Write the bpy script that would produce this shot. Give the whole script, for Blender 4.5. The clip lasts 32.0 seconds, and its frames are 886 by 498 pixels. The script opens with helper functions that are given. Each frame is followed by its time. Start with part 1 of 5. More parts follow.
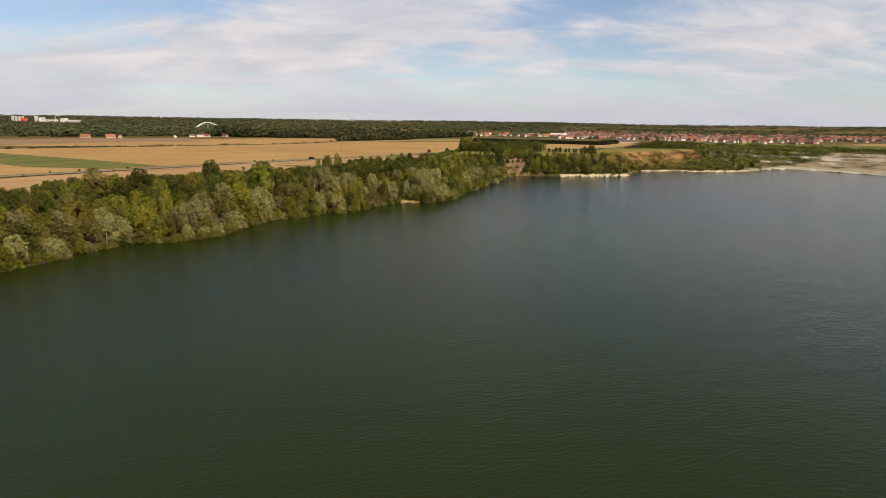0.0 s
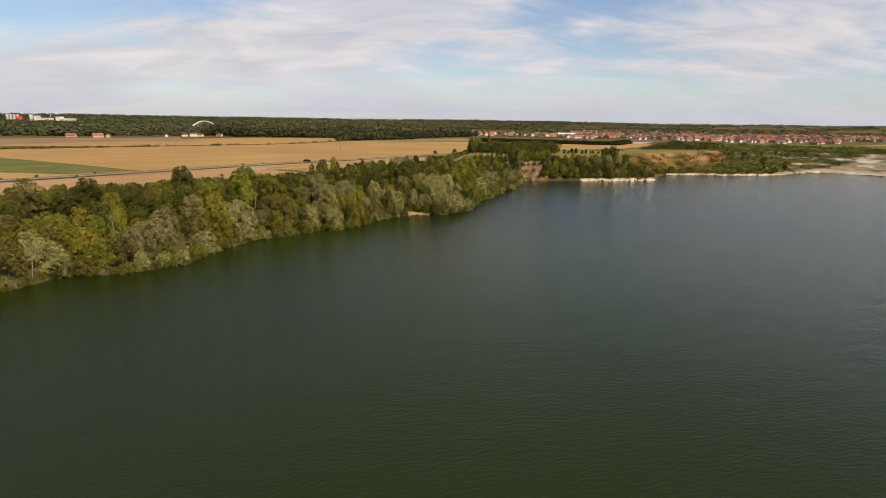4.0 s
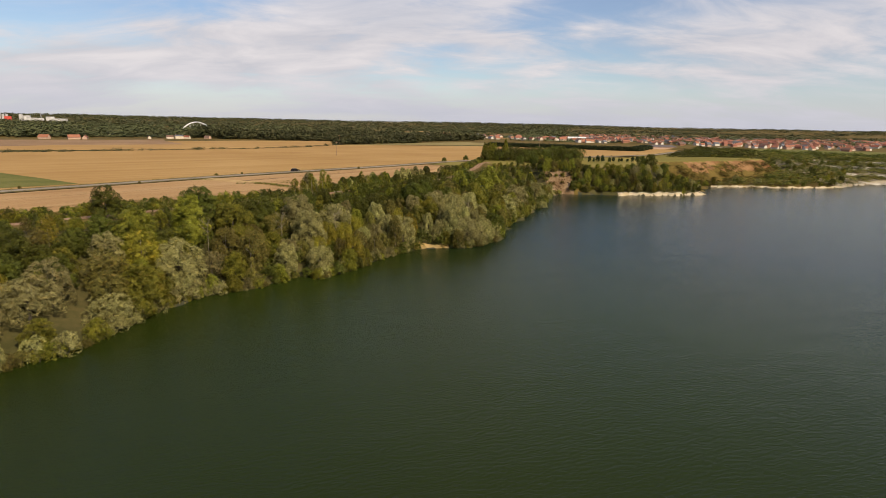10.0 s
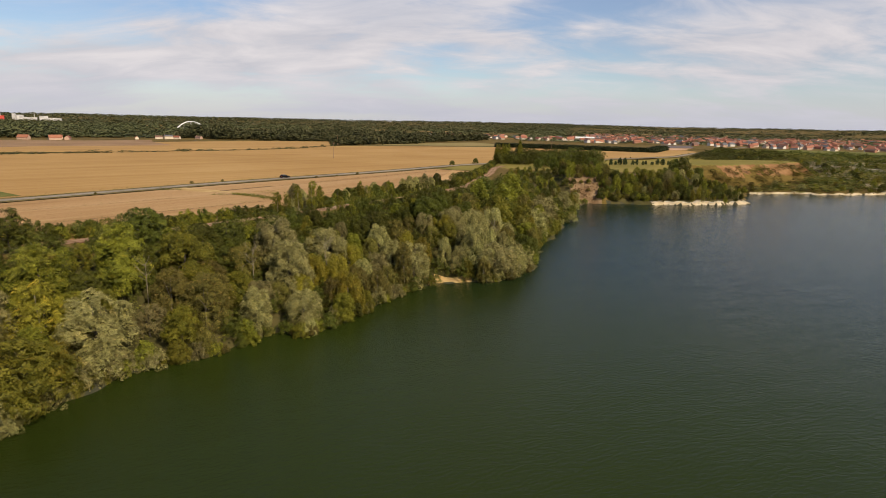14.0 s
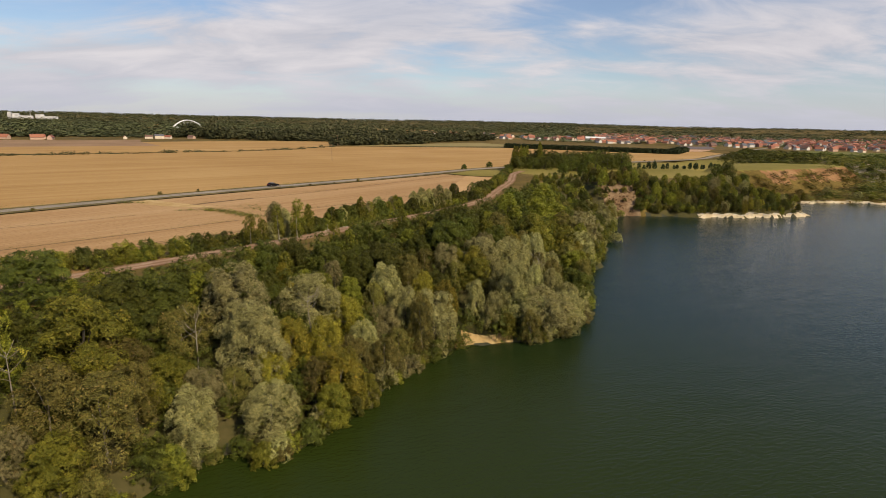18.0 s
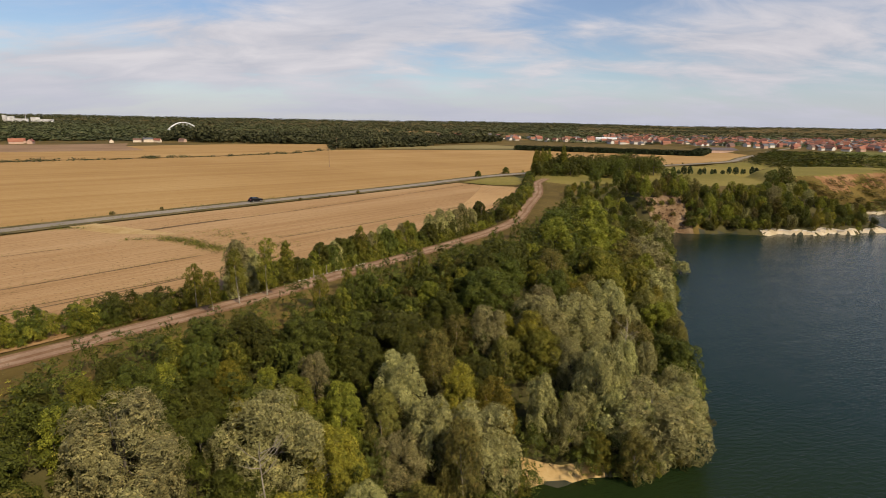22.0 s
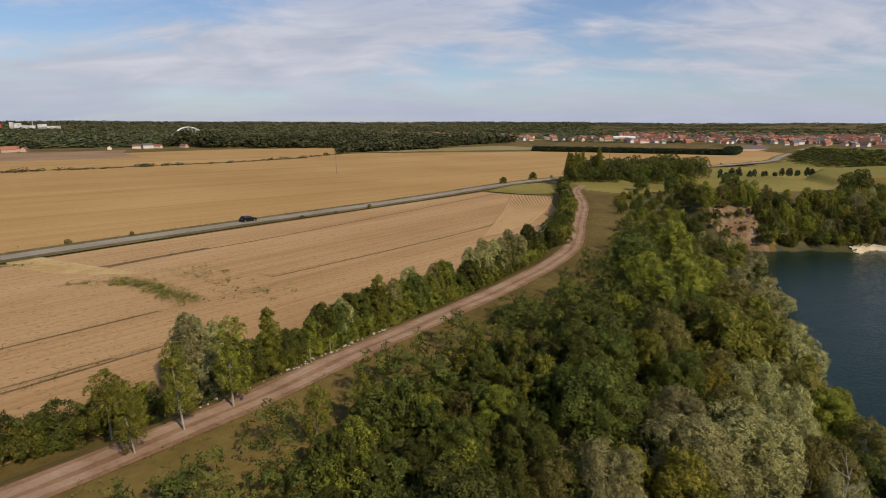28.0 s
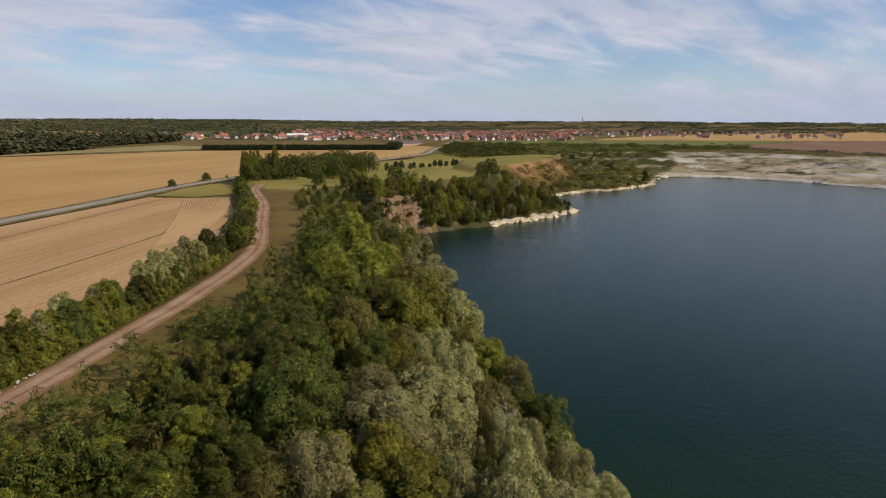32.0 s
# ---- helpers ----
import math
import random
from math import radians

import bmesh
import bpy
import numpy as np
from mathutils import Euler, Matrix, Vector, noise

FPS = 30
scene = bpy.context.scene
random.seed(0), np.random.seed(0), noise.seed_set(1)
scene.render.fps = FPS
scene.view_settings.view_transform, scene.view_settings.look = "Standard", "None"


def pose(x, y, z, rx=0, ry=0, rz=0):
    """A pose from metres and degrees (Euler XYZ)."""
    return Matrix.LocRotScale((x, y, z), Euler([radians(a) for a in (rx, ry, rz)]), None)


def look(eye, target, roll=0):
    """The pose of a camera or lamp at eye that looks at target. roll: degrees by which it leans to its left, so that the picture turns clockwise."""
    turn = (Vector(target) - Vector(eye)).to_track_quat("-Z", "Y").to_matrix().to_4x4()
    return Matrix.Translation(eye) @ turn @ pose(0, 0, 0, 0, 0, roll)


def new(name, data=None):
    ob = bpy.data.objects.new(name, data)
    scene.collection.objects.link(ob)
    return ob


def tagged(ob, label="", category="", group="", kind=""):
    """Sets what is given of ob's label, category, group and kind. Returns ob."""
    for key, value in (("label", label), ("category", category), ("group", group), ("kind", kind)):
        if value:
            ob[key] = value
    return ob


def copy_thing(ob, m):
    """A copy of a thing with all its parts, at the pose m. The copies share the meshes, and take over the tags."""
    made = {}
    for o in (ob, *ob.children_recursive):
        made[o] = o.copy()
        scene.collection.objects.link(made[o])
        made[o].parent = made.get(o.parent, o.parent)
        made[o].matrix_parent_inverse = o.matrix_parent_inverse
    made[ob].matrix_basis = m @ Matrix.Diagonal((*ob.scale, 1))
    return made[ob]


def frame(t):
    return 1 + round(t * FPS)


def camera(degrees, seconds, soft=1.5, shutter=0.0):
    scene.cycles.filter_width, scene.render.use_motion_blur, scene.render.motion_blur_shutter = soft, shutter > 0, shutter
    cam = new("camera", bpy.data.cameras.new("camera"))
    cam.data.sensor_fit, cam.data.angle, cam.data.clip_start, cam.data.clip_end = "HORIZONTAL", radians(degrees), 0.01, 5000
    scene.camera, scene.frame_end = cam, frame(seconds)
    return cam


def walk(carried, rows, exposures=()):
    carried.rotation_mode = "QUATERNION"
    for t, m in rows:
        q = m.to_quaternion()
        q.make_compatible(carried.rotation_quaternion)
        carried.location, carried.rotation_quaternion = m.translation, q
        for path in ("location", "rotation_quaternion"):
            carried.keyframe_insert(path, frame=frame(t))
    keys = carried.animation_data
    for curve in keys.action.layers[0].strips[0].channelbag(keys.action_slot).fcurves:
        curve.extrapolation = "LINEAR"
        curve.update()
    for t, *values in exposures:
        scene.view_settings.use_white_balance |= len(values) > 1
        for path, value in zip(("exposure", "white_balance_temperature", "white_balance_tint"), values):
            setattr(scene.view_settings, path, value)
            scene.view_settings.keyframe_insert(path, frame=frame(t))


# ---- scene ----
cam = camera(75.76, 32.0, soft=0.6)
EYE = 36.0  # metres above the water
# seconds, x, y, heading to the left, tilt, lean
PATH = [
    (0, 23.02, -152.44, 0.76, -12.61, 0.77),
    (0.5, 22.32, -147.82, 0.59, -12.68, 0.76),
    (1, 21.62, -143.20, 0.59, -12.73, 0.76),
    (1.5, 20.93, -138.58, 0.65, -12.73, 0.76),
    (2, 20.23, -133.96, 0.68, -12.73, 0.76),
    (2.5, 19.53, -129.34, 0.69, -12.74, 0.76),
    (3, 18.83, -124.72, 0.79, -12.75, 0.77),
    (3.5, 18.14, -120.10, 0.81, -12.77, 0.78),
    (5.5, 15.35, -101.62, 0.87, -12.49, 1.06),
    (6, 14.65, -97.01, 0.84, -12.49, 1.09),
    (6.5, 13.95, -92.39, 0.74, -12.54, 1.11),
    (7, 13.25, -87.77, 0.74, -12.58, 1.12),
    (7.5, 12.56, -83.15, 0.77, -12.62, 1.16),
    (8, 11.86, -78.53, 0.82, -12.58, 1.18),
    (8.5, 11.16, -73.91, 0.82, -12.55, 1.20),
    (9, 10.46, -69.29, 0.73, -12.54, 1.20),
    (9.5, 9.77, -64.67, 0.72, -12.54, 1.19),
    (10, 9.07, -60.05, 0.69, -12.49, 1.17),
    (10.5, 8.37, -55.43, 0.69, -12.45, 1.17),
    (11, 7.67, -50.81, 0.69, -12.39, 1.16),
    (11.5, 6.98, -46.19, 0.73, -12.39, 1.14),
    (12, 6.28, -41.57, 0.73, -12.47, 1.14),
    (12.5, 5.58, -36.95, 0.67, -12.47, 1.15),
    (13, 4.88, -32.34, 0.66, -12.50, 1.16),
    (13.5, 4.19, -27.72, 0.65, -12.50, 1.16),
    (14, 3.49, -23.10, 0.66, -12.55, 1.17),
    (14.5, 2.79, -18.48, 0.67, -12.55, 1.16),
    (16.5, -0.00, 0.00, 0.92, -12.61, 1.30),
    (17, -0.70, 4.62, 0.91, -12.62, 1.30),
    (17.5, -1.40, 9.24, 0.88, -12.64, 1.27),
    (18, -2.09, 13.86, 0.80, -12.64, 1.26),
    (18.5, -2.79, 18.48, 0.80, -12.67, 1.25),
    (19, -3.49, 23.10, 0.78, -12.68, 1.22),
    (19.5, -4.19, 27.72, 0.81, -12.73, 1.19),
    (20, -4.88, 32.34, 0.86, -12.72, 1.15),
    (20.5, -5.58, 36.95, 0.94, -12.72, 1.10),
    (21, -6.28, 41.57, 0.97, -12.65, 1.05),
    (21.5, -6.98, 46.19, 0.97, -12.58, 0.99),
    (22, -7.67, 50.81, 0.96, -12.57, 0.94),
    (22.5, -8.37, 55.43, 0.95, -12.52, 0.89),
    (23, -9.07, 60.05, 0.95, -12.52, 0.86),
    (23.5, -9.77, 64.67, 0.93, -12.54, 0.83),
    (24, -10.46, 69.29, 0.92, -12.55, 0.81),
    (24.5, -11.27, 73.80, 1.14, -12.00, 0.45),
    (25, -12.08, 77.24, 1.48, -11.89, 0.15),
    (25.5, -12.79, 79.57, 1.81, -12.11, 0.14),
    (27.5, -13.71, 81.48, 2.26, -12.66, 0.07),
    (28, -13.72, 81.50, 1.87, -12.51, 0.09),
    (28.5, -13.69, 81.47, 0.74, -12.56, 0.09),
    (29, -13.67, 81.44, -0.47, -12.57, 0.12),
    (29.5, -13.63, 81.41, -1.61, -12.61, 0.07),
    (30, -13.60, 81.39, -3.86, -12.68, 0.10),
    (30.5, -13.56, 81.36, -10.77, -12.68, 0.07),
    (31, -13.53, 81.35, -19.22, -12.72, 0.20),
    (31.5, -13.51, 81.33, -24.33, -12.68, 0.19),
    (32, -13.48, 81.33, -29.55, -12.66, 0.25),
]


def aim(x, y, heading, tilt, lean):
    h, p = radians(heading), radians(tilt)
    eye = Vector((x, y, EYE))
    ahead = Vector((-math.sin(h) * math.cos(p), math.cos(h) * math.cos(p), math.sin(p)))
    return look(eye, eye + 10 * ahead, lean)


walk(cam, [(t, aim(*row)) for t, *row in PATH],
     [(0, 0.08, 6750, 10), (13, 0.04, 6750, 11), (19, -0.03, 6600, 11), (23, -0.1, 6400, 11), (25, -0.2, 6100, 10), (28, -0.22, 6050, 10), (32, -0.15, 5950, 10)])

# ---- light ----
SUN_EL, SUN_AZ = radians(39), radians(138)  # azimuth from +y towards +x
world = bpy.data.worlds.new("sky")
scene.world = world
world.use_nodes = True
wn, wl = world.node_tree.nodes, world.node_tree.links
wn.clear()


def wnode(kind, **values):
    n = wn.new(kind)
    for key, value in values.items():
        n.inputs[key].default_value = value
    return n


def wmath(op, a, b=None, clamp=False):
    n = wn.new("ShaderNodeMath")
    n.operation, n.use_clamp = op, clamp
    for i, v in enumerate((a, b)):
        if v is None:
            continue
        if isinstance(v, (int, float)):
            n.inputs[i].default_value = v
        else:
            wl.new(v, n.inputs[i])
    return n.outputs[0]


sky = wn.new("ShaderNodeTexSky")
sky.sky_type, sky.sun_disc = "NISHITA", False
sky.sun_elevation, sky.sun_rotation = SUN_EL, SUN_AZ
sky.air_density, sky.dust_density, sky.ozone_density = 1.0, 0.15, 3.0
way = wn.new("ShaderNodeTexCoord").outputs["Generated"]
sep = wn.new("ShaderNodeSeparateXYZ")
wl.new(way, sep.inputs[0])
flat = wmath("ADD", wmath("MAXIMUM", sep.outputs[2], 0.0), 0.24)
comb = wn.new("ShaderNodeCombineXYZ")
wl.new(wmath("DIVIDE", sep.outputs[0], flat), comb.inputs[0])
wl.new(wmath("DIVIDE", sep.outputs[1], flat), comb.inputs[1])


def cloud_noise(scale, rough, turn, size, shift, warp):
    m = wn.new("ShaderNodeMapping")
    m.inputs["Rotation"].default_value = (0, 0, radians(turn))
    m.inputs["Scale"].default_value = size
    m.inputs["Location"].default_value = shift
    wl.new(comb.outputs[0], m.inputs[0])
    n = wnode("ShaderNodeTexNoise", Scale=scale, Detail=9.0, Roughness=rough, Distortion=warp)
    wl.new(m.outputs[0], n.inputs["Vector"])
    return n.outputs["Fac"]


sheet = cloud_noise(0.95, 0.5, -18, (0.8, 1.2, 1), (3.1, 1.4, 0), 0.3)
wisp = cloud_noise(3.0, 0.58, -24, (0.7, 1.3, 1), (0.3, 5.2, 0), 0.4)
cover = wn.new("ShaderNodeMapRange")
cover.interpolation_type = "SMOOTHSTEP"
cover.inputs["From Min"].default_value, cover.inputs["From Max"].default_value = 0.40, 0.57
cover.inputs["To Min"].default_value, cover.inputs["To Max"].default_value = 0.25, 0.97
wl.new(wmath("ADD", wmath("MULTIPLY", sheet, 0.64), wmath("MULTIPLY", wisp, 0.36)), cover.inputs["Value"])
cloud_tone = wn.new("ShaderNodeValToRGB")
cloud_tone.color_ramp.elements[0].position, cloud_tone.color_ramp.elements[0].color = 0.35, (0.54, 0.545, 0.605, 1)
cloud_tone.color_ramp.elements[1].position, cloud_tone.color_ramp.elements[1].color = 0.68, (0.745, 0.715, 0.74, 1)
wl.new(wisp, cloud_tone.inputs[0])
sky_dim = wn.new("ShaderNodeVectorMath")
sky_dim.operation = "SCALE"
sky_dim.inputs["Scale"].default_value = 0.105
blue = wnode("ShaderNodeHueSaturation", Hue=0.507, Saturation=1.18)
wl.new(sky.outputs[0], blue.inputs["Color"])
wl.new(blue.outputs[0], sky_dim.inputs[0])
mix = wn.new("ShaderNodeMix")
mix.data_type = "RGBA"
opening = wn.new("ShaderNodeMapRange")
opening.inputs["From Min"].default_value, opening.inputs["From Max"].default_value = 0.13, 0.45
opening.inputs["To Min"].default_value, opening.inputs["To Max"].default_value = 1.0, 0.28
wl.new(sep.outputs[2], opening.inputs["Value"])
wl.new(wmath("MULTIPLY", cover.outputs[0], opening.outputs[0]), mix.inputs["Factor"])
wl.new(sky_dim.outputs[0], mix.inputs["A"])
wl.new(cloud_tone.outputs[0], mix.inputs["B"])
# the far cloud deck closes towards the horizon
low = wn.new("ShaderNodeMapRange")
low.interpolation_type = "SMOOTHSTEP"
low.inputs["From Min"].default_value, low.inputs["From Max"].default_value = 0.10, 0.0
low.inputs["To Min"].default_value, low.inputs["To Max"].default_value = 0.0, 0.75
wl.new(sep.outputs[2], low.inputs["Value"])
veil = wn.new("ShaderNodeMix")
veil.data_type = "RGBA"
veil.inputs["B"].default_value = (0.50, 0.525, 0.625, 1)
wl.new(low.outputs[0], veil.inputs["Factor"])
wl.new(mix.outputs["Result"], veil.inputs["A"])
back = wnode("ShaderNodeBackground", Strength=1.0)
wl.new(veil.outputs["Result"], back.inputs[0])
wl.new(back.outputs[0], wn.new("ShaderNodeOutputWorld").inputs[0])

sun = new("sun", bpy.data.lights.new("sun", "SUN"))
sun.data.energy, sun.data.angle, sun.data.color = 5.0, radians(1.5), (1.0, 0.86, 0.64)
sun_from = Vector((math.sin(SUN_AZ) * math.cos(SUN_EL), math.cos(SUN_AZ) * math.cos(SUN_EL), math.sin(SUN_EL)))
sun.matrix_world = look(sun_from * 400, (0, 0, 0))


# ---- materials ----
def material(name, build):
    m = bpy.data.materials.new(name)
    m.use_nodes = True
    nt = m.node_tree
    nt.nodes.clear()
    out = nt.nodes.new("ShaderNodeOutputMaterial")
    nt.links.new(build(nt), out.inputs[0])
    return m


def nd(nt, kind, **values):
    n = nt.nodes.new(kind)
    for key, value in values.items():
        if isinstance(value, bpy.types.NodeSocket):
            nt.links.new(value, n.inputs[key])
        else:
            n.inputs[key].default_value = value
    return n


def world_noise(nt, scale, detail=5.0, rough=0.55, stretch=None, turn=0.0):
    g = nt.nodes.new("ShaderNodeNewGeometry").outputs["Position"]
    if stretch:
        m = nd(nt, "ShaderNodeMapping", Vector=g, Scale=stretch, Rotation=(0, 0, radians(turn)))
        # rotate first, then stretch
        m.vector_type = "TEXTURE"
        m.inputs["Scale"].default_value = tuple(1 / s for s in stretch)
        g = m.outputs[0]
    return nd(nt, "ShaderNodeTexNoise", Vector=g, Scale=scale, Detail=detail, Roughness=rough).outputs["Fac"]


def ramp(nt, fac, *stops):
    n = nt.nodes.new("ShaderNodeValToRGB")
    el = n.color_ramp.elements
    while len(el) < len(stops):
        el.new(0.5)
    for e, (p, c) in zip(el, stops):
        e.position, e.color = p, (*c, 1)
    nt.links.new(fac, n.inputs[0])
    return n.outputs[0]


def blend(nt, fac, a, b, how="MIX"):
    n = nt.nodes.new("ShaderNodeMix")
    n.data_type, n.blend_type = "RGBA", how
    for key, v in (("Factor", fac), ("A", a), ("B", b)):
        if isinstance(v, bpy.types.NodeSocket):
            nt.links.new(v, n.inputs[key])
        else:
            n.inputs[key].default_value = v if isinstance(v, float) else (*v, 1)
    return n.outputs["Result"]


def remap(nt, v, a, b, c=0.0, d=1.0):
    n = nd(nt, "ShaderNodeMapRange", Value=v)
    for key, x in (("From Min", a), ("From Max", b), ("To Min", c), ("To Max", d)):
        n.inputs[key].default_value = x
    return n.outputs[0]


def surface(nt, colour, rough=0.9, bump=None, strength=0.4, depth=0.1, metal=0.0, spec=0.3):
    p = nd(nt, "ShaderNodeBsdfPrincipled", Roughness=rough, Metallic=metal)
    p.inputs["Specular IOR Level"].default_value = spec
    if isinstance(colour, bpy.types.NodeSocket):
        nt.links.new(colour, p.inputs["Base Color"])
    else:
        p.inputs["Base Color"].default_value = (*colour, 1)
    if bump is not None:
        b = nd(nt, "ShaderNodeBump", Height=bump, Strength=strength, Distance=depth)
        nt.links.new(b.outputs[0], p.inputs["Normal"])
    return p.outputs[0]


def plain(name, colour, rough=0.7, metal=0.0, vary=0.15, scale=1.5):
    def build(nt):
        n = world_noise(nt, scale)
        dark = tuple(c * (1 - vary) for c in colour)
        light = tuple(min(1, c * (1 + vary)) for c in colour)
        return surface(nt, ramp(nt, n, (0.35, dark), (0.65, light)), rough, n, 0.2, 0.02, metal)
    return material(name, build)


def soil_mix(name, a, b, c, coarse, fine, bump=0.12, stretch=None, turn=0.0):
    def build(nt):
        n1 = world_noise(nt, coarse, 4)
        n2 = world_noise(nt, fine, 7, 0.7, stretch, turn)
        col = blend(nt, remap(nt, n1, 0.38, 0.62), ramp(nt, n2, (0.3, a), (0.7, b)), ramp(nt, n2, (0.3, b), (0.7, c)))
        return surface(nt, col, 0.95, n2, 0.6, bump, spec=0.15)
    return material(name, build)


def leaf(name, dark, light, dry, dry_share=0.12, glow=0.3, blades=0.0, patch=0.45):
    """Sprays of leaves; blades: how finely a spray is broken up into single leaves, per metre."""
    def build(nt):
        info = nt.nodes.new("ShaderNodeObjectInfo").outputs["Random"]
        piece = nt.nodes.new("ShaderNodeNewGeometry").outputs["Random Per Island"]
        n = world_noise(nt, patch, 3)
        tone = nd(nt, "ShaderNodeMath")
        tone.operation = "ADD"
        nt.links.new(remap(nt, piece, 0, 1, 0, 0.55), tone.inputs[0])
        nt.links.new(remap(nt, n, 0.3, 0.7, 0, 0.45), tone.inputs[1])
        col = ramp(nt, tone.outputs[0], (0.1, dark), (0.9, light))
        col = blend(nt, remap(nt, piece, 1 - dry_share, 1.0, 0.0, 0.7), col, dry)
        hue = nd(nt, "ShaderNodeHueSaturation", Color=col)
        nt.links.new(remap(nt, info, 0, 1, 0.482, 0.515), hue.inputs["Hue"])
        nt.links.new(remap(nt, info, 0, 1, 0.72, 1.3), hue.inputs["Value"])
        if not blades:
            p = surface(nt, hue.outputs[0], 0.8, spec=0.1)
            m = nd(nt, "ShaderNodeMixShader", Fac=glow)
            nt.links.new(p, m.inputs[1])
            nt.links.new(nd(nt, "ShaderNodeBsdfTranslucent", Color=hue.outputs[0]).outputs[0], m.inputs[2])
            return m.outputs[0]
        spot = nd(nt, "ShaderNodeTexVoronoi", Vector=nt.nodes.new("ShaderNodeTexCoord").outputs["Object"], Scale=blades)
        each = nd(nt, "ShaderNodeSeparateColor", Color=spot.outputs["Color"]).outputs[0]
        hue = nd(nt, "ShaderNodeHueSaturation", Color=hue.outputs[0], Value=remap(nt, each, 0, 1, 0.70, 1.28))
        p = surface(nt, hue.outputs[0], 0.6, spot.outputs["Distance"], 0.5, 0.09, spec=0.2)
        t = nd(nt, "ShaderNodeBsdfTranslucent", Color=hue.outputs[0])
        m = nd(nt, "ShaderNodeMixShader", Fac=glow)
        nt.links.new(p, m.inputs[1])
        nt.links.new(t.outputs[0], m.inputs[2])
        gap = nd(nt, "ShaderNodeMath")
        gap.operation = "GREATER_THAN"
        gap.inputs[1].default_value = 0.50
        nt.links.new(spot.outputs["Distance"], gap.inputs[0])
        c = nd(nt, "ShaderNodeMixShader", Fac=gap.outputs[0])
        nt.links.new(m.outputs[0], c.inputs[1])
        nt.links.new(nd(nt, "ShaderNodeBsdfTransparent").outputs[0], c.inputs[2])
        return c.outputs[0]
    return material(name, build)


def water_build(nt):
    ripple = world_noise(nt, 1.5, 4, 0.62, (0.6, 1.6, 1), 25)
    swell = world_noise(nt, 0.16, 3, 0.5, (0.5, 1.4, 1), 25)
    patch = world_noise(nt, 0.012, 3, 0.5)
    h = nd(nt, "ShaderNodeMath")
    h.operation = "ADD"
    nt.links.new(ripple, h.inputs[0])
    nt.links.new(remap(nt, swell, 0, 1, 0, 1.2), h.inputs[1])
    p = nd(nt, "ShaderNodeBsdfPrincipled", Roughness=0.10, IOR=1.33)
    p.inputs["Specular IOR Level"].default_value = 0.21
    # base colour brightest green part-way up the lake, darker teal towards the north-east
    place = nd(nt, "ShaderNodeSeparateXYZ", Vector=nt.nodes.new("ShaderNodeNewGeometry").outputs["Position"])
    along_lake = nd(nt, "ShaderNodeMath")
    along_lake.operation = "MULTIPLY_ADD"
    along_lake.inputs[1].default_value = 0.4
    nt.links.new(place.outputs[0], along_lake.inputs[0])
    nt.links.new(place.outputs[1], along_lake.inputs[2])
    lake_tone = ramp(nt, remap(nt, along_lake.outputs[0], -150, 250), (0.14, (0.0165, 0.025, 0.0030)), (0.34, (0.0175, 0.027, 0.0036)), (0.52, (0.0225, 0.034, 0.0050)), (0.60, (0.0195, 0.030, 0.0050)), (0.72, (0.0056, 0.0188, 0.0120)))
    nt.links.new(blend(nt, remap(nt, patch, 0.3, 0.7, 0.0, 0.25), lake_tone, (0.010, 0.015, 0.003)), p.inputs["Base Color"])
    b = nd(nt, "ShaderNodeBump", Height=h.outputs[0], Strength=0.42, Distance=0.26)
    nt.links.new(b.outputs[0], p.inputs["Normal"])
    return p.outputs[0]


WATER = material("lake_water", water_build)
LAND = soil_mix("rough_grass", (0.070, 0.049, 0.011), (0.126, 0.086, 0.020), (0.180, 0.124, 0.036), 0.05, 0.8)
BED = soil_mix("lake_bed", (0.03, 0.035, 0.02), (0.05, 0.05, 0.03), (0.07, 0.06, 0.04), 0.05, 0.4)
CHALK = soil_mix("chalk", (0.28, 0.235, 0.17), (0.42, 0.37, 0.29), (0.56, 0.51, 0.43), 0.06, 0.9, 0.3)
SPOIL = soil_mix("chalky_spoil", (0.20, 0.145, 0.072), (0.32, 0.255, 0.16), (0.47, 0.41, 0.31), 0.035, 0.35, 0.3)
EARTH = soil_mix("orange_earth", (0.15, 0.072, 0.028), (0.25, 0.125, 0.05), (0.33, 0.20, 0.10), 0.08, 0.7, 0.4)
RUBBLE = soil_mix("tumbled_rubble", (0.10, 0.056, 0.026), (0.18, 0.11, 0.055), (0.33, 0.24, 0.145), 0.15, 0.9, 0.6)
WOOD_FLOOR = soil_mix("woodland_floor", (0.04, 0.04, 0.012), (0.066, 0.06, 0.02), (0.10, 0.08, 0.03), 0.05, 0.8)
MEADOW = soil_mix("mown_meadow", (0.145, 0.125, 0.024), (0.21, 0.172, 0.036), (0.27, 0.21, 0.055), 0.025, 0.6)


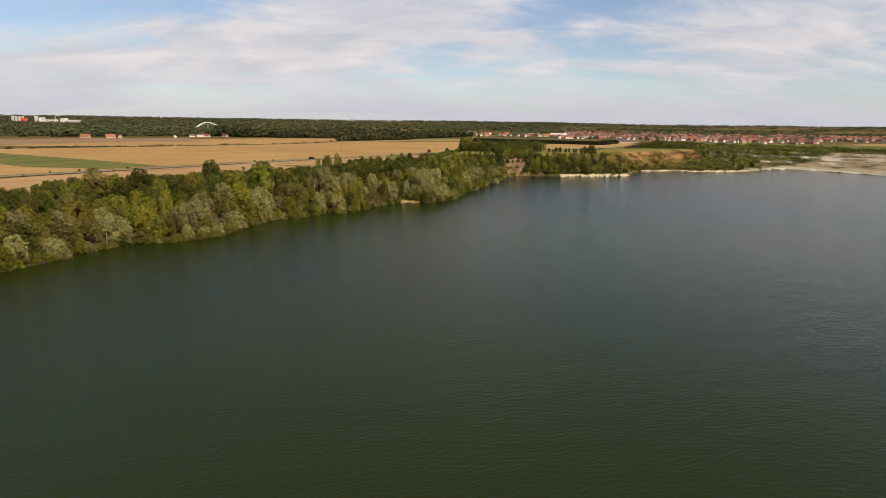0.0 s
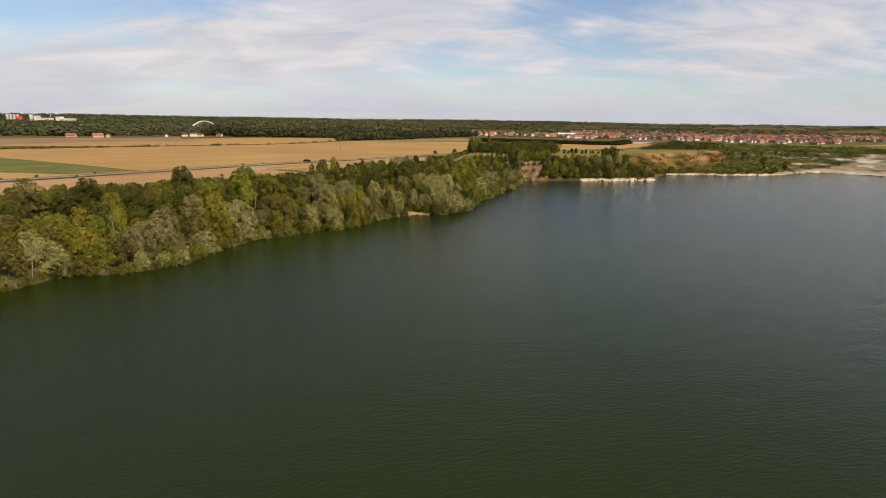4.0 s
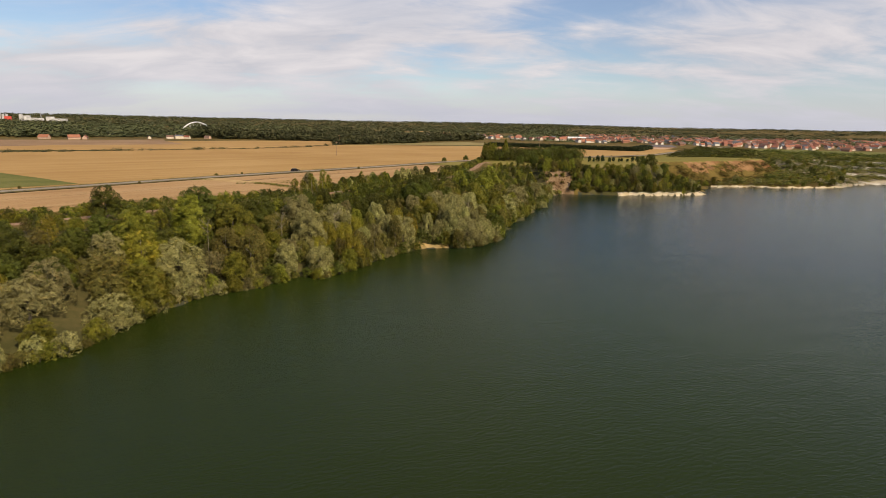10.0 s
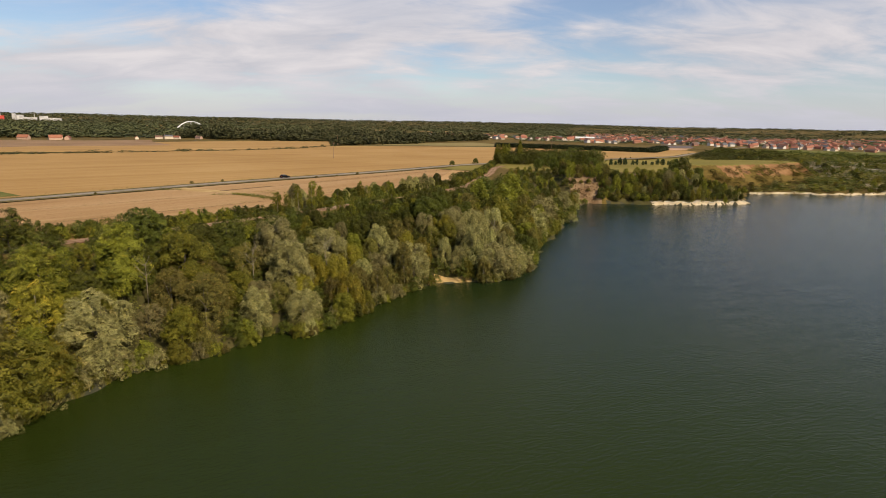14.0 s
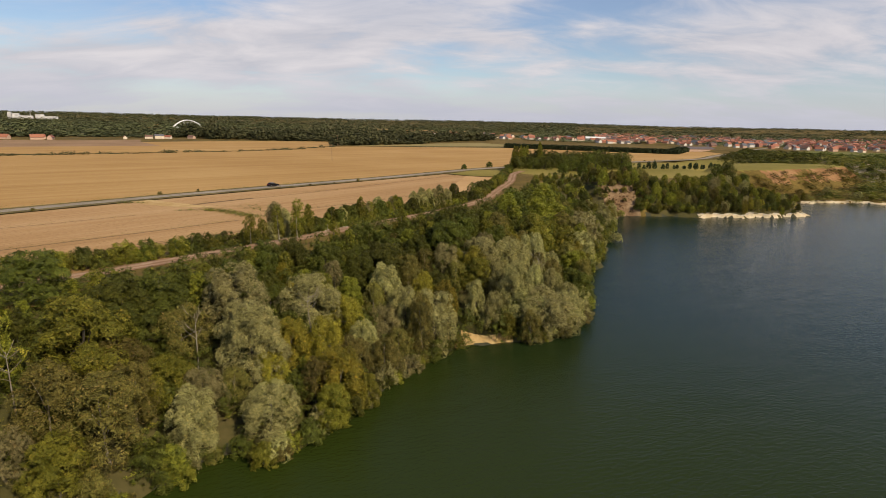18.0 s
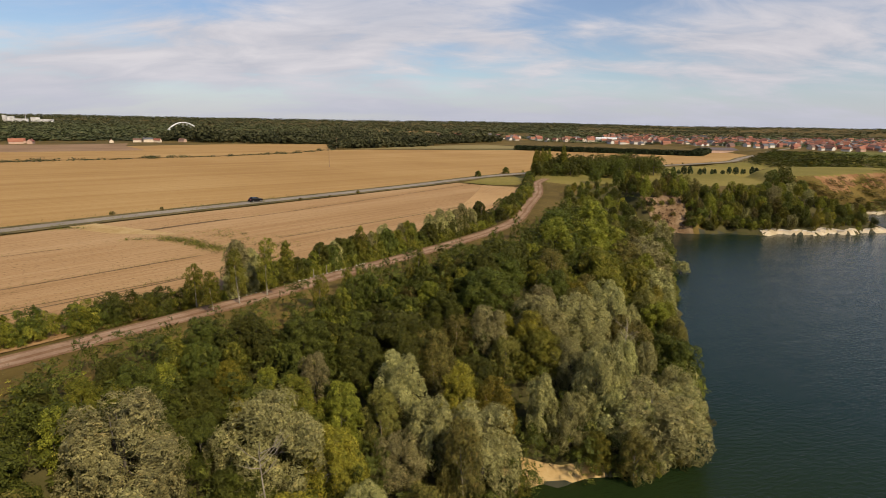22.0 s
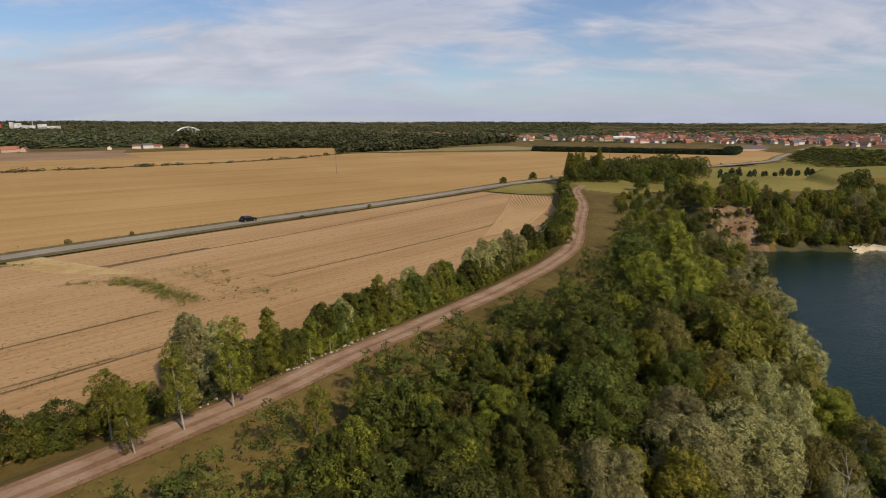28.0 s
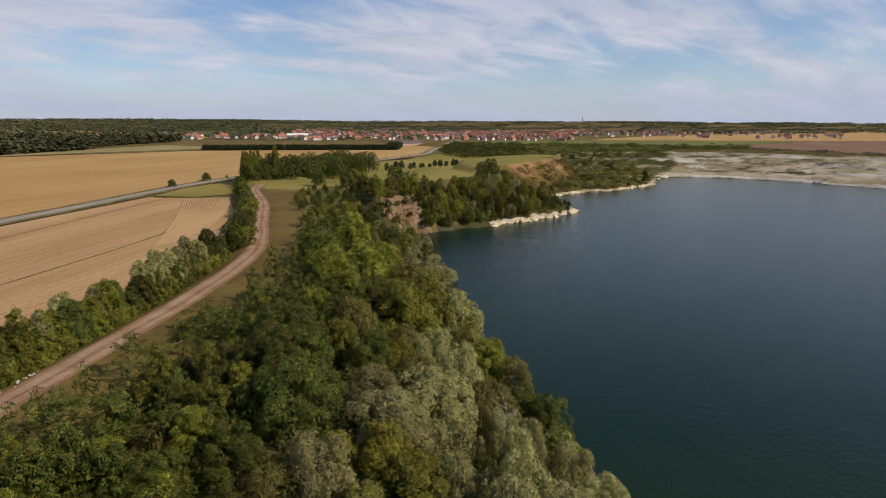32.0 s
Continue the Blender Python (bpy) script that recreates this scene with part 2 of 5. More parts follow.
def crop_rows(name, dark, mid, light, turn, clod, row=1.6, fleck=None):
    """Cut cereal: long drill stripes, broad uneven bands and a speckle of straw and soil."""
    def build(nt):
        rows = world_noise(nt, row, 3, 0.5, (1.0, 0.015, 1), turn)
        bands = world_noise(nt, 0.11, 3, 0.5, (1.0, 0.03, 1), turn)
        patch = world_noise(nt, 0.014, 4, 0.55)
        speck = world_noise(nt, clod, 6, 0.75)
        mixed = nd(nt, "ShaderNodeMath")
        mixed.operation = "ADD"
        nt.links.new(remap(nt, rows, 0.3, 0.7, 0, 0.32), mixed.inputs[0])
        nt.links.new(remap(nt, bands, 0.3, 0.7, 0, 0.30), mixed.inputs[1])
        more = nd(nt, "ShaderNodeMath")
        more.operation = "ADD"
        nt.links.new(mixed.outputs[0], more.inputs[0])
        nt.links.new(remap(nt, patch, 0.3, 0.7, 0, 0.4), more.inputs[1])
        col = ramp(nt, more.outputs[0], (0.15, dark), (0.5, mid), (0.85, light))
        col = blend(nt, remap(nt, speck, 0.32, 0.47, 0.75, 0.0), col, fleck or dark)
        return surface(nt, col, 0.95, speck, 0.6, 0.08, spec=0.1)
    return material(name, build)


WHEAT = crop_rows("ripe_wheat", (0.31, 0.178, 0.062), (0.385, 0.232, 0.085), (0.45, 0.29, 0.118), -48, 1.1, 0.9)
STUBBLE = crop_rows("cut_stubble", (0.27, 0.157, 0.066), (0.385, 0.232, 0.105), (0.46, 0.30, 0.15), -38, 1.5, 1.5, (0.15, 0.095, 0.036))
LINE_SOIL = soil_mix("dark_soil_line", (0.12, 0.072, 0.034), (0.17, 0.105, 0.05), (0.22, 0.145, 0.075), 0.2, 1.5)
PALE_CROP = soil_mix("pale_dry_grass", (0.20, 0.16, 0.055), (0.25, 0.195, 0.075), (0.30, 0.235, 0.10), 0.02, 0.5)
SAND = soil_mix("shore_sand", (0.34, 0.215, 0.08), (0.46, 0.31, 0.125), (0.54, 0.40, 0.20), 0.2, 1.2)
LEDGE = soil_mix("cream_ledge", (0.36, 0.27, 0.15), (0.50, 0.405, 0.26), (0.62, 0.53, 0.39), 0.2, 1.2)
BARE = soil_mix("ploughed_soil", (0.20, 0.12, 0.065), (0.27, 0.17, 0.09), (0.33, 0.21, 0.12), 0.02, 0.5)
BROWN_SOIL = soil_mix("red_brown_soil", (0.14, 0.078, 0.044), (0.185, 0.105, 0.06), (0.225, 0.135, 0.08), 0.02, 0.5)
CROP = soil_mix("green_crop", (0.085, 0.092, 0.018), (0.135, 0.135, 0.03), (0.18, 0.165, 0.045), 0.06, 0.7)
DARK_CROP = soil_mix("dark_green_crop", (0.09, 0.08, 0.022), (0.13, 0.11, 0.034), (0.16, 0.13, 0.045), 0.02, 0.5)
RIDGE = soil_mix("dry_ridge_soil", (0.30, 0.185, 0.085), (0.37, 0.235, 0.11), (0.44, 0.29, 0.145), 0.05, 1.2)
DIRT = soil_mix("track_dirt", (0.155, 0.080, 0.040), (0.235, 0.132, 0.070), (0.30, 0.182, 0.105), 0.3, 1.6, 0.06)
RUT = soil_mix("pale_worn_dirt", (0.22, 0.130, 0.074), (0.30, 0.192, 0.118), (0.38, 0.265, 0.175), 0.3, 1.6, 0.04)
ASPHALT = soil_mix("worn_asphalt", (0.215, 0.180, 0.138), (0.27, 0.228, 0.176), (0.32, 0.272, 0.212), 0.08, 3.0, 0.01)
VERGE = soil_mix("dry_verge", (0.08, 0.066, 0.022), (0.14, 0.108, 0.04), (0.22, 0.165, 0.075), 0.15, 1.2, 0.15)
BARK = soil_mix("bark", (0.05, 0.04, 0.03), (0.10, 0.085, 0.065), (0.16, 0.14, 0.11), 0.6, 4.0, 0.03)
PALE_BARK = soil_mix("pale_bark", (0.15, 0.12, 0.085), (0.27, 0.23, 0.17), (0.40, 0.36, 0.29), 0.6, 5.0, 0.03)
L_WILLOW = leaf("willow_leaves", (0.150, 0.140, 0.048), (0.45, 0.412, 0.155), (0.44, 0.34, 0.11), 0.12, 0.32, 8.0)
L_DARK = leaf("dark_leaves", (0.047, 0.055, 0.009), (0.128, 0.136, 0.018), (0.18, 0.155, 0.025), 0.06, 0.30, 7.2)
L_GREEN = leaf("green_leaves", (0.086, 0.093, 0.010), (0.285, 0.272, 0.030), (0.36, 0.27, 0.04), 0.08, 0.32, 7.6)
L_YELLOW = leaf("yellowing_leaves", (0.120, 0.112, 0.013), (0.37, 0.318, 0.034), (0.46, 0.30, 0.03), 0.16, 0.32, 8.0)
L_OLIVE = leaf("olive_leaves", (0.082, 0.076, 0.017), (0.245, 0.210, 0.044), (0.30, 0.20, 0.06), 0.16, 0.32, 7.6)
# far leaves greyed and biased to blue: distance haze put into the colour
L_FAR = leaf("hazed_far_leaves", (0.040, 0.049, 0.023), (0.135, 0.140, 0.060), (0.15, 0.135, 0.07), 0.08, 0.15, 0.0, 0.03)
L_PINE = leaf("conifer_needles", (0.022, 0.034, 0.014), (0.055, 0.072, 0.028), (0.06, 0.06, 0.03), 0.05, 0.1)

# ---- plan ----
SHORE = np.array([
    (-115, -260), (-104, -140), (-93, -70), (-84, -28), (-77, -8), (-71, 8), (-59, 12), (-50, 22), (-47, 38), (-43, 51), (-33, 59),
    (-27, 68), (-19, 71), (-13, 82), (-8, 92), (-1, 101), (12, 104), (21.5, 112), (26, 122), (29, 140), (37.5, 162), (47, 190), (56, 214),
    (62, 236), (67, 243), (78, 245), (98, 244), (122, 247), (140, 251), (149, 255), (151, 262), (158, 280), (172, 298), (195, 303),
    (222, 302), (245, 307), (262, 313), (284, 331), (304, 340), (325, 331), (345, 305), (353, 280), (357, 245), (364, 190), (366, 90),
    (352, -100), (285, -260), (90, -330), (-60, -320)], float)
MOUND = np.array([(138, 314), (166, 326), (195, 341), (220, 357), (243, 378), (236, 392), (205, 392), (168, 376), (146, 346)], float)
WOOD_EDGE = [(-150, -100), (-135, -40), (-118, 5), (-98, 40), (-76, 63), (-56, 86), (-42.5, 101), (-31.5, 113.5), (-26.5, 124), (-18.5, 134),
             (-9, 147), (0, 158), (13, 183), (20.5, 201), (29, 244), (38, 268), (48, 280)]
TRACK = [(-150, -70), (-128, -18), (-110, 20), (-88, 58), (-66, 84), (-49, 104), (-43, 112), (-39, 117), (-32, 126), (-26, 135), (-21, 142),
         (-15, 150.5), (-6.5, 163), (3, 179.5), (9, 194.5), (15, 220), (21, 245), (24, 264), (27, 285), (33, 302)]
ROAD = [(-420, -320), (-300, -105), (-235, -3), (-170, 88), (-128, 147), (-90, 200), (-50, 250), (-27, 279), (6, 325), (32, 352), (75, 389),
        (128, 427), (195, 481), (232, 535), (270, 588), (353, 706), (450, 830)]


FIELD_SIDE = np.array(TRACK + [(33, 330), (60, 400), (700, 900), (6000, 6000), (-6000, 6000), (-6000, -6000), (-150, -6000)], float)


def polygon_distance(x, y, poly):
    """Distance to a closed line, below zero inside it."""
    d2 = np.full(x.shape, 1e18)
    inside = np.zeros(x.shape, bool)
    for (ax, ay), (bx, by) in zip(poly, np.roll(poly, -1, axis=0)):
        ex, ey = bx - ax, by - ay
        s = np.clip(((x - ax) * ex + (y - ay) * ey) / (ex * ex + ey * ey), 0, 1)
        d2 = np.minimum(d2, (x - ax - s * ex) ** 2 + (y - ay - s * ey) ** 2)
        if ay != by:
            inside ^= ((ay > y) != (by > y)) & (x < ex * (y - ay) / ey + ax)
    return np.where(inside, -1, 1) * np.sqrt(d2)


def step(a, b, v):
    s = np.clip((v - a) / (b - a), 0, 1)
    return s * s * (3 - 2 * s)


def rumple(x, y):
    return (np.sin(x * 0.31 + 1.3 * np.sin(y * 0.17)) + np.sin(y * 0.37 + 1.7 * np.sin(x * 0.23 + 2)) + 0.6 * np.sin(x * 0.9 + y * 0.71)
            + 0.5 * np.sin(x * 1.3 - y * 1.1 + 1)) / 3


def ridge(x, y):
    a = np.arctan2(x, y)
    return (np.sin(a * 9 + 1) + 0.7 * np.sin(a * 23 + 2) + 0.5 * np.sin(a * 51)) / 2.2


def shore_wave(x, y):
    return 1.1 * np.sin(x * 0.33 + y * 0.21) + 0.8 * np.sin(x * 0.71 - y * 0.52 + 1) + 0.4 * np.sin(x * 1.7 + y * 1.4)


def ground_z(x, y):
    x, y = np.asarray(x, float), np.asarray(y, float)
    near = polygon_distance(x, y, SHORE)
    d = np.where(near > -20, near + shore_wave(x, y) * step(0, 6, 9 - np.abs(near)), near)
    west = 1 - step(56, 70, x)
    east = step(262, 305, x)
    north = step(136, 168, x) * (1 - east)
    rubble = step(54, 60, x) * (1 - step(80, 92, x)) * step(225, 240, y)
    pen = (1 - west) * (1 - east) * (1 - north)
    zw = np.interp(d, [0, 2, 6, 14, 24, 30, 44], [0, 0.9, 2.2, 5.5, 10.6, 12.2, 12.5])
    zw = zw - 2.1 * step(2.0, 6.5, -polygon_distance(x, y, FIELD_SIDE))
    zp = np.interp(d, [0, 1.0, 3, 9, 18, 30, 36, 60, 95], [0, 0.9, 1.5, 2.2, 5.5, 10.8, 11.3, 11.3, 10.4])
    zr = np.interp(d, [0, 1.5, 4, 9, 13, 16, 40, 80], [0, 1.2, 3.0, 7.6, 10.6, 11.3, 11.3, 10.4])
    zn = np.interp(d, [0, 2, 20, 60, 110, 160], [0, 0.9, 2.2, 4.0, 7.5, 10.4])
    ze = np.interp(d, [0, 3, 9, 28, 33, 60, 66, 100, 112, 150], [0, 0.8, 2.6, 3.4, 5.4, 6.2, 8.6, 9.2, 11.0, 10.4])
    z = zw * west + zp * pen + zn * north + ze * east
    z = z * (1 - rubble) + zr * rubble
    dm = polygon_distance(x, y, MOUND)
    z = np.maximum(z, np.minimum(14.0, 14.0 - 0.8 * dm))
    z = z + rumple(x, y) * 0.45 * step(1.5, 8, d) * (1 - step(22, 30, d) * west) * (1 - step(30, 45, d) * (1 - north - east)) * (1 - step(105, 130, d)) * step(0, 3, dm)
    z = z + rubble * step(1, 4, d) * (1 - step(13, 16, d)) * 0.9 * np.sin(x * 1.7) * np.sin(y * 1.9 + x * 0.6)
    r = np.hypot(x, y - 80)
    z = z + step(1900, 4700, r) * (21.5 + 3.5 * ridge(x, y))
    return np.where(d < 0, np.maximum(-6, d * 0.45 - 0.25), z)


def gz(x, y):
    return float(ground_z(np.array([x]), np.array([y]))[0])


# ---- building helpers ----
def part(name, verts, faces, mat, parent=None, label="", smooth=False):
    me = bpy.data.meshes.new(name)
    me.from_pydata(verts.tolist() if isinstance(verts, np.ndarray) else verts, [], faces.tolist() if isinstance(faces, np.ndarray) else faces)
    mats = mat if isinstance(mat, (list, tuple)) else [mat]
    for m in mats:
        me.materials.append(m)
    if smooth:
        me.polygons.foreach_set("use_smooth", [True] * len(me.polygons))
    me.update()
    ob = new(name, me)
    ob.parent = parent
    if label:
        ob["label"] = label
    return ob


class Build:
    """Collects boxes, tubes and prisms for one mesh."""

    def __init__(self):
        self.v, self.f = [], []

    def add(self, verts, faces):
        k = len(self.v)
        self.v += [tuple(p) for p in verts]
        self.f += [tuple(i + k for i in q) for q in faces]
        return self

    def box(self, x0, x1, y0, y1, z0, z1):
        v = [(x, y, z) for z in (z0, z1) for y in (y0, y1) for x in (x0, x1)]
        return self.add(v, [(0, 2, 3, 1), (4, 5, 7, 6), (0, 1, 5, 4), (2, 6, 7, 3), (0, 4, 6, 2), (1, 3, 7, 5)])

    def prism(self, outline, y0, y1):
        """An outline in x and z, drawn out along y."""
        n = len(outline)
        v = [(x, y0, z) for x, z in outline] + [(x, y1, z) for x, z in outline]
        f = [tuple(range(n)), tuple(range(2 * n - 1, n - 1, -1))]
        return self.add(v, f + [(i, i + n, (i + 1) % n + n, (i + 1) % n) for i in range(n)])

    def tube(self, points, radii, sides=6):
        points = [Vector(p) for p in points]
        rings = []
        for i, p in enumerate(points):
            t = (points[min(i + 1, len(points) - 1)] - points[max(i - 1, 0)]).normalized()
            a = t.orthogonal().normalized()
            b = t.cross(a)
            rings.append([p + (a * math.cos(2 * math.pi * k / sides) + b * math.sin(2 * math.pi * k / sides)) * radii[i] for k in range(sides)])
        v = [q for r in rings for q in r]
        f = [(i * sides + k, i * sides + (k + 1) % sides, (i + 1) * sides + (k + 1) % sides, (i + 1) * sides + k)
             for i in range(len(points) - 1) for k in range(sides)]
        f += [tuple(range(sides))[::-1], tuple(range((len(points) - 1) * sides, len(points) * sides))]
        return self.add(v, f)

    def make(self, name, mat, parent=None, label="", smooth=False):
        return part(name, self.v, self.f, mat, parent, label, smooth)


def empty(name, x, y, z, turn=0.0):
    ob = new(name)
    ob.matrix_basis = pose(x, y, z, 0, 0, turn)
    return ob


def smooth_line(points, every):
    """Points at even steps along a soft curve through the given ones."""
    p = np.array(points, float)
    p = np.vstack([2 * p[0] - p[1], p, 2 * p[-1] - p[-2]])
    out = []
    for i in range(1, len(p) - 2):
        n = max(1, int(np.linalg.norm(p[i + 1] - p[i]) / every))
        for k in range(n):
            s = k / n
            out.append(0.5 * (2 * p[i] + (p[i + 1] - p[i - 1]) * s + (2 * p[i - 1] - 5 * p[i] + 4 * p[i + 1] - p[i + 2]) * s * s
                              + (3 * p[i] - p[i - 1] - 3 * p[i + 1] + p[i + 2]) * s ** 3))
    out.append(p[-2])
    return np.array(out)


def sides_of(line):
    t = np.gradient(line, axis=0)
    t /= np.linalg.norm(t, axis=1)[:, None]
    return np.stack([-t[:, 1], t[:, 0]], 1)


# ---- ground and water ----
def graded(lo, hi, fine, end_lo, end_hi, grow=1.22):
    mid = list(np.arange(lo, hi + fine, fine))
    up, stepsize = [], fine
    v = mid[-1]
    while v < end_hi:
        stepsize *= grow
        v += stepsize
        up.append(v)
    down, stepsize = [], fine
    v = mid[0]
    while v > end_lo:
        stepsize *= grow
        v -= stepsize
        down.append(v)
    return np.array(down[::-1] + mid + up)


gx, gy = graded(-110, 372, 2.2, -5600, 5600), graded(-40, 420, 2.2, -5600, 5600)
GX, GY = np.meshgrid(gx, gy)
GZ = ground_z(GX, GY)
nx, ny = len(gx), len(gy)
idx = np.arange(nx * ny).reshape(ny, nx)
gf = np.stack([idx[:-1, :-1], idx[:-1, 1:], idx[1:, 1:], idx[1:, :-1]], -1).reshape(-1, 4)
ground = part("ground", np.stack([GX, GY, GZ], -1).reshape(-1, 3), gf, [LAND, BED, CHALK, SPOIL, EARTH, WOOD_FLOOR, MEADOW, RUBBLE, SAND], smooth=True)
cx, cy = (GX[:-1, :-1] + GX[1:, 1:]) / 2, (GY[:-1, :-1] + GY[1:, 1:]) / 2
cd = polygon_distance(cx, cy, SHORE)
cd = cd + shore_wave(cx, cy) * (np.abs(cd) < 9)
cm = polygon_distance(cx, cy, MOUND)
woods = np.array(WOOD_EDGE + [(63, 262), (66, 243)] + [tuple(p) for p in SHORE[23::-1]], float)
cw = polygon_distance(cx, cy, woods)
cz = ground_z(cx, cy)
slot = np.zeros(cx.shape, int)
slot[(cd > 0) & (cd < 135) & (cx > 262)] = 3
MEADOW_PART = [(27, 296), (33, 284), (44, 276), (56, 284), (70, 290), (96, 292), (125, 302), (140, 318), (150, 356), (166, 378), (205, 394), (236, 394), (262, 470),
               (232, 520), (198, 474), (132, 420), (80, 384), (46, 352), (32, 336)]
slot[polygon_distance(cx, cy, np.array(MEADOW_PART, float)) < 0] = 6
slot[(cd > 0) & (cd < 42) & (cx > 150) & (cx <= 255)] = 0
wavy = cd + 3 * rumple(cx * 0.4, cy * 0.4)
breaks = rumple(cx * 0.13 + 3, cy * 0.13)
slot[(cx > 300) & (cd > 8) & (breaks > -0.35) & (((wavy > 29) & (wavy < 35)) | ((wavy > 56) & (wavy < 72)) | ((wavy > 98) & (wavy < 110)))] = 2
slot[(cm > 0) & (cm < 8) & (cz > 6.5) & (cy < 384) & (cx > 162) & (cx + 1.0 * cy > 488) & (rumple(cx * 0.6, cy * 0.6) > -0.45)] = 4
slot[cm <= 0] = 6
slot[(cw < 1.5) & (polygon_distance(cx, cy, np.array(WOOD_EDGE + [(300, 280), (300, -400), (-150, -400)], float)) < -5 + 2.5 * rumple(cx, cy))] = 5
slot[(cd > 0) & (cx > 80) & (cx < 152) & (cd < 30) & (cy < 290)] = 5
slot[(cd > 0) & (cd < 15) & (cx > 60) & (cx < 75) & (cy > 238)] = 7
slot[(cd > 0) & (cd < 2.0) & (np.hypot((cx - 4) / 2.0, cy - 103) < 4)] = 8
slot[cd <= 0] = 1
ground.data.polygons.foreach_set("material_index", slot.reshape(-1).astype(np.int32))
tagged(ground, "rough grassy plain with chalk quarry banks round a lake", "ground", kind="structure")

water = part("water", [(-320, -420, 0), (430, -420, 0), (430, 420, 0), (-320, 420, 0)], [(0, 1, 2, 3)], WATER)
tagged(water, "dark green rippled lake water in an old quarry", "lake", kind="structure")

FIELD_Z = 10.5


def field(name, outline, mat, label, lift=0.05, category="field"):
    """A flat sheet over the level plain."""
    ob = part(name, [(x, y, FIELD_Z + lift) for x, y in outline], [tuple(range(len(outline)))], mat)
    return tagged(ob, label, category, kind="structure")


field("wheat_field", [(-520, 60), (-300, -105), (-236, 0), (-171, 92), (-129, 151), (-91, 204), (-51, 254), (-28, 283), (5, 329), (31, 356),
                      (74, 393), (127, 431), (194, 485), (228, 535), (268, 592), (285, 628), (240, 626), (206, 553), (128, 584), (52, 610), (20, 604), (-22, 590), (-88, 572),
                      (-117, 556), (-135, 494), (-167, 449), (-214, 404), (-253, 369), (-330, 300), (-420, 200)], WHEAT,
      "broad golden field of ripe cereal beside the road")
field("stubble_field", [(-185, 10), (-166, 80), (-124, 142), (-86, 195), (-46, 245), (-23, 274), (-6, 296), (8, 286), (16, 270), (14.5, 250), (9, 226),
                        (1, 200), (-11, 177), (-27, 153), (-37, 138), (-46, 122), (-56, 109), (-74, 90), (-98, 58), (-120, 12), (-140, -40)], STUBBLE,
      "pale stubble field between the road and the track", 0.06)
field("far_wheat_field", [(-390, 330), (-254, 375), (-214, 409), (-168, 454), (-137, 498), (-119, 562), (-146, 672), (-239, 630), (-300, 560), (-250, 500), (-330, 440)],
      WHEAT, "golden cereal field beyond the hedge", 0.07)
field("fallow_field", [(-520, 330), (-390, 330), (-330, 440), (-250, 500), (-300, 560), (-328, 612), (-365, 566), (-480, 500)], BARE,
      "brown ploughed field beyond the hedge", 0.09)
field("green_strip", [(-96, 578), (-33, 596), (20, 606), (54, 616), (56, 640), (-33, 608)], DARK_CROP, "dark green crop strip by the far wood", 0.08)
field("pale_strip", [(-110, 572), (-90, 582), (-33, 611), (57, 644), (62, 700), (30, 740), (-20, 690), (-70, 620)], PALE_CROP, "pale green strip of grass by the wood", 0.1)
field("green_patch", [(-310, 255), (-268, 232), (-198, 194), (-160, 172), (-133, 155), (-139, 147), (-152, 133), (-194, 137), (-300, 200)], CROP, "green crop patch at the edge of the cereal", 0.1)
field("green_verge", [(-4, 298), (9, 289), (20, 292), (26, 318), (30, 338), (8, 320)], MEADOW, "olive grass corner beside the road", 0.12)
field("east_green_field", [(310, 612), (403, 556), (500, 470), (592, 489), (852, 541), (604, 667), (426, 713)], CROP, "long green field beyond the quarry", 0.1)
field("east_brown_field", [(503, 466), (524, 383), (514, 304), (516, 258), (530, 180), (1180, 400), (1072, 449), (958, 496), (853, 537), (593, 484)], BROWN_SOIL, "brown bare field beyond the quarry", 0.1)
field("east_gold_field", [(566, 686), (605, 670), (855, 544), (960, 499), (1074, 452), (1180, 404), (2206, 838), (2067, 973), (949, 846), (672, 753)], WHEAT,
      "far golden cereal field before the village", 0.12)
for pts in ([(-20, 985), (120, 960), (150, 990), (-10, 1015)], [(250, 1010), (330, 960), (352, 990), (280, 1040)], [(-1150, 1500), (-700, 1560), (-700, 1650), (-1200, 1600)],
            [(-300, 1500), (150, 1540), (120, 1620), (-320, 1580)], [(1000, 1500), (1800, 1400), (1900, 1520), (1000, 1640)], [(300, 1800), (900, 1760), (950, 1880), (280, 1900)],
            [(1700, 1200), (2500, 1000), (2600, 1150), (1800, 1320)]):
    field("distant_field", pts, WHEAT, "distant pale cereal field on the plain", 0.6)


def strip(name, line, half, mat, lift, label, category, follow=True, crown=0.0, parent=None):
    n = sides_of(line)
    offs = np.array([-1, -0.75, -0.45, 0, 0.45, 0.75, 1.0]) * half
    rows = []
    for o in offs:
        q = line + n * o
        z = ground_z(q[:, 0], q[:, 1]) if follow else np.full(len(q), FIELD_Z)
        rows.append(np.stack([q[:, 0], q[:, 1], z + lift + crown * (1 - (o / half) ** 2)], 1))
    v = np.stack(rows, 1).reshape(-1, 3)
    m = len(offs)
    f = [(i * m + k, i * m + k + 1, (i + 1) * m + k + 1, (i + 1) * m + k) for i in range(len(line) - 1) for k in range(m - 1)]
    ob = part(name, v, f, mat, parent, smooth=True)
    return tagged(ob, label, category, kind="structure") if parent is None else ob


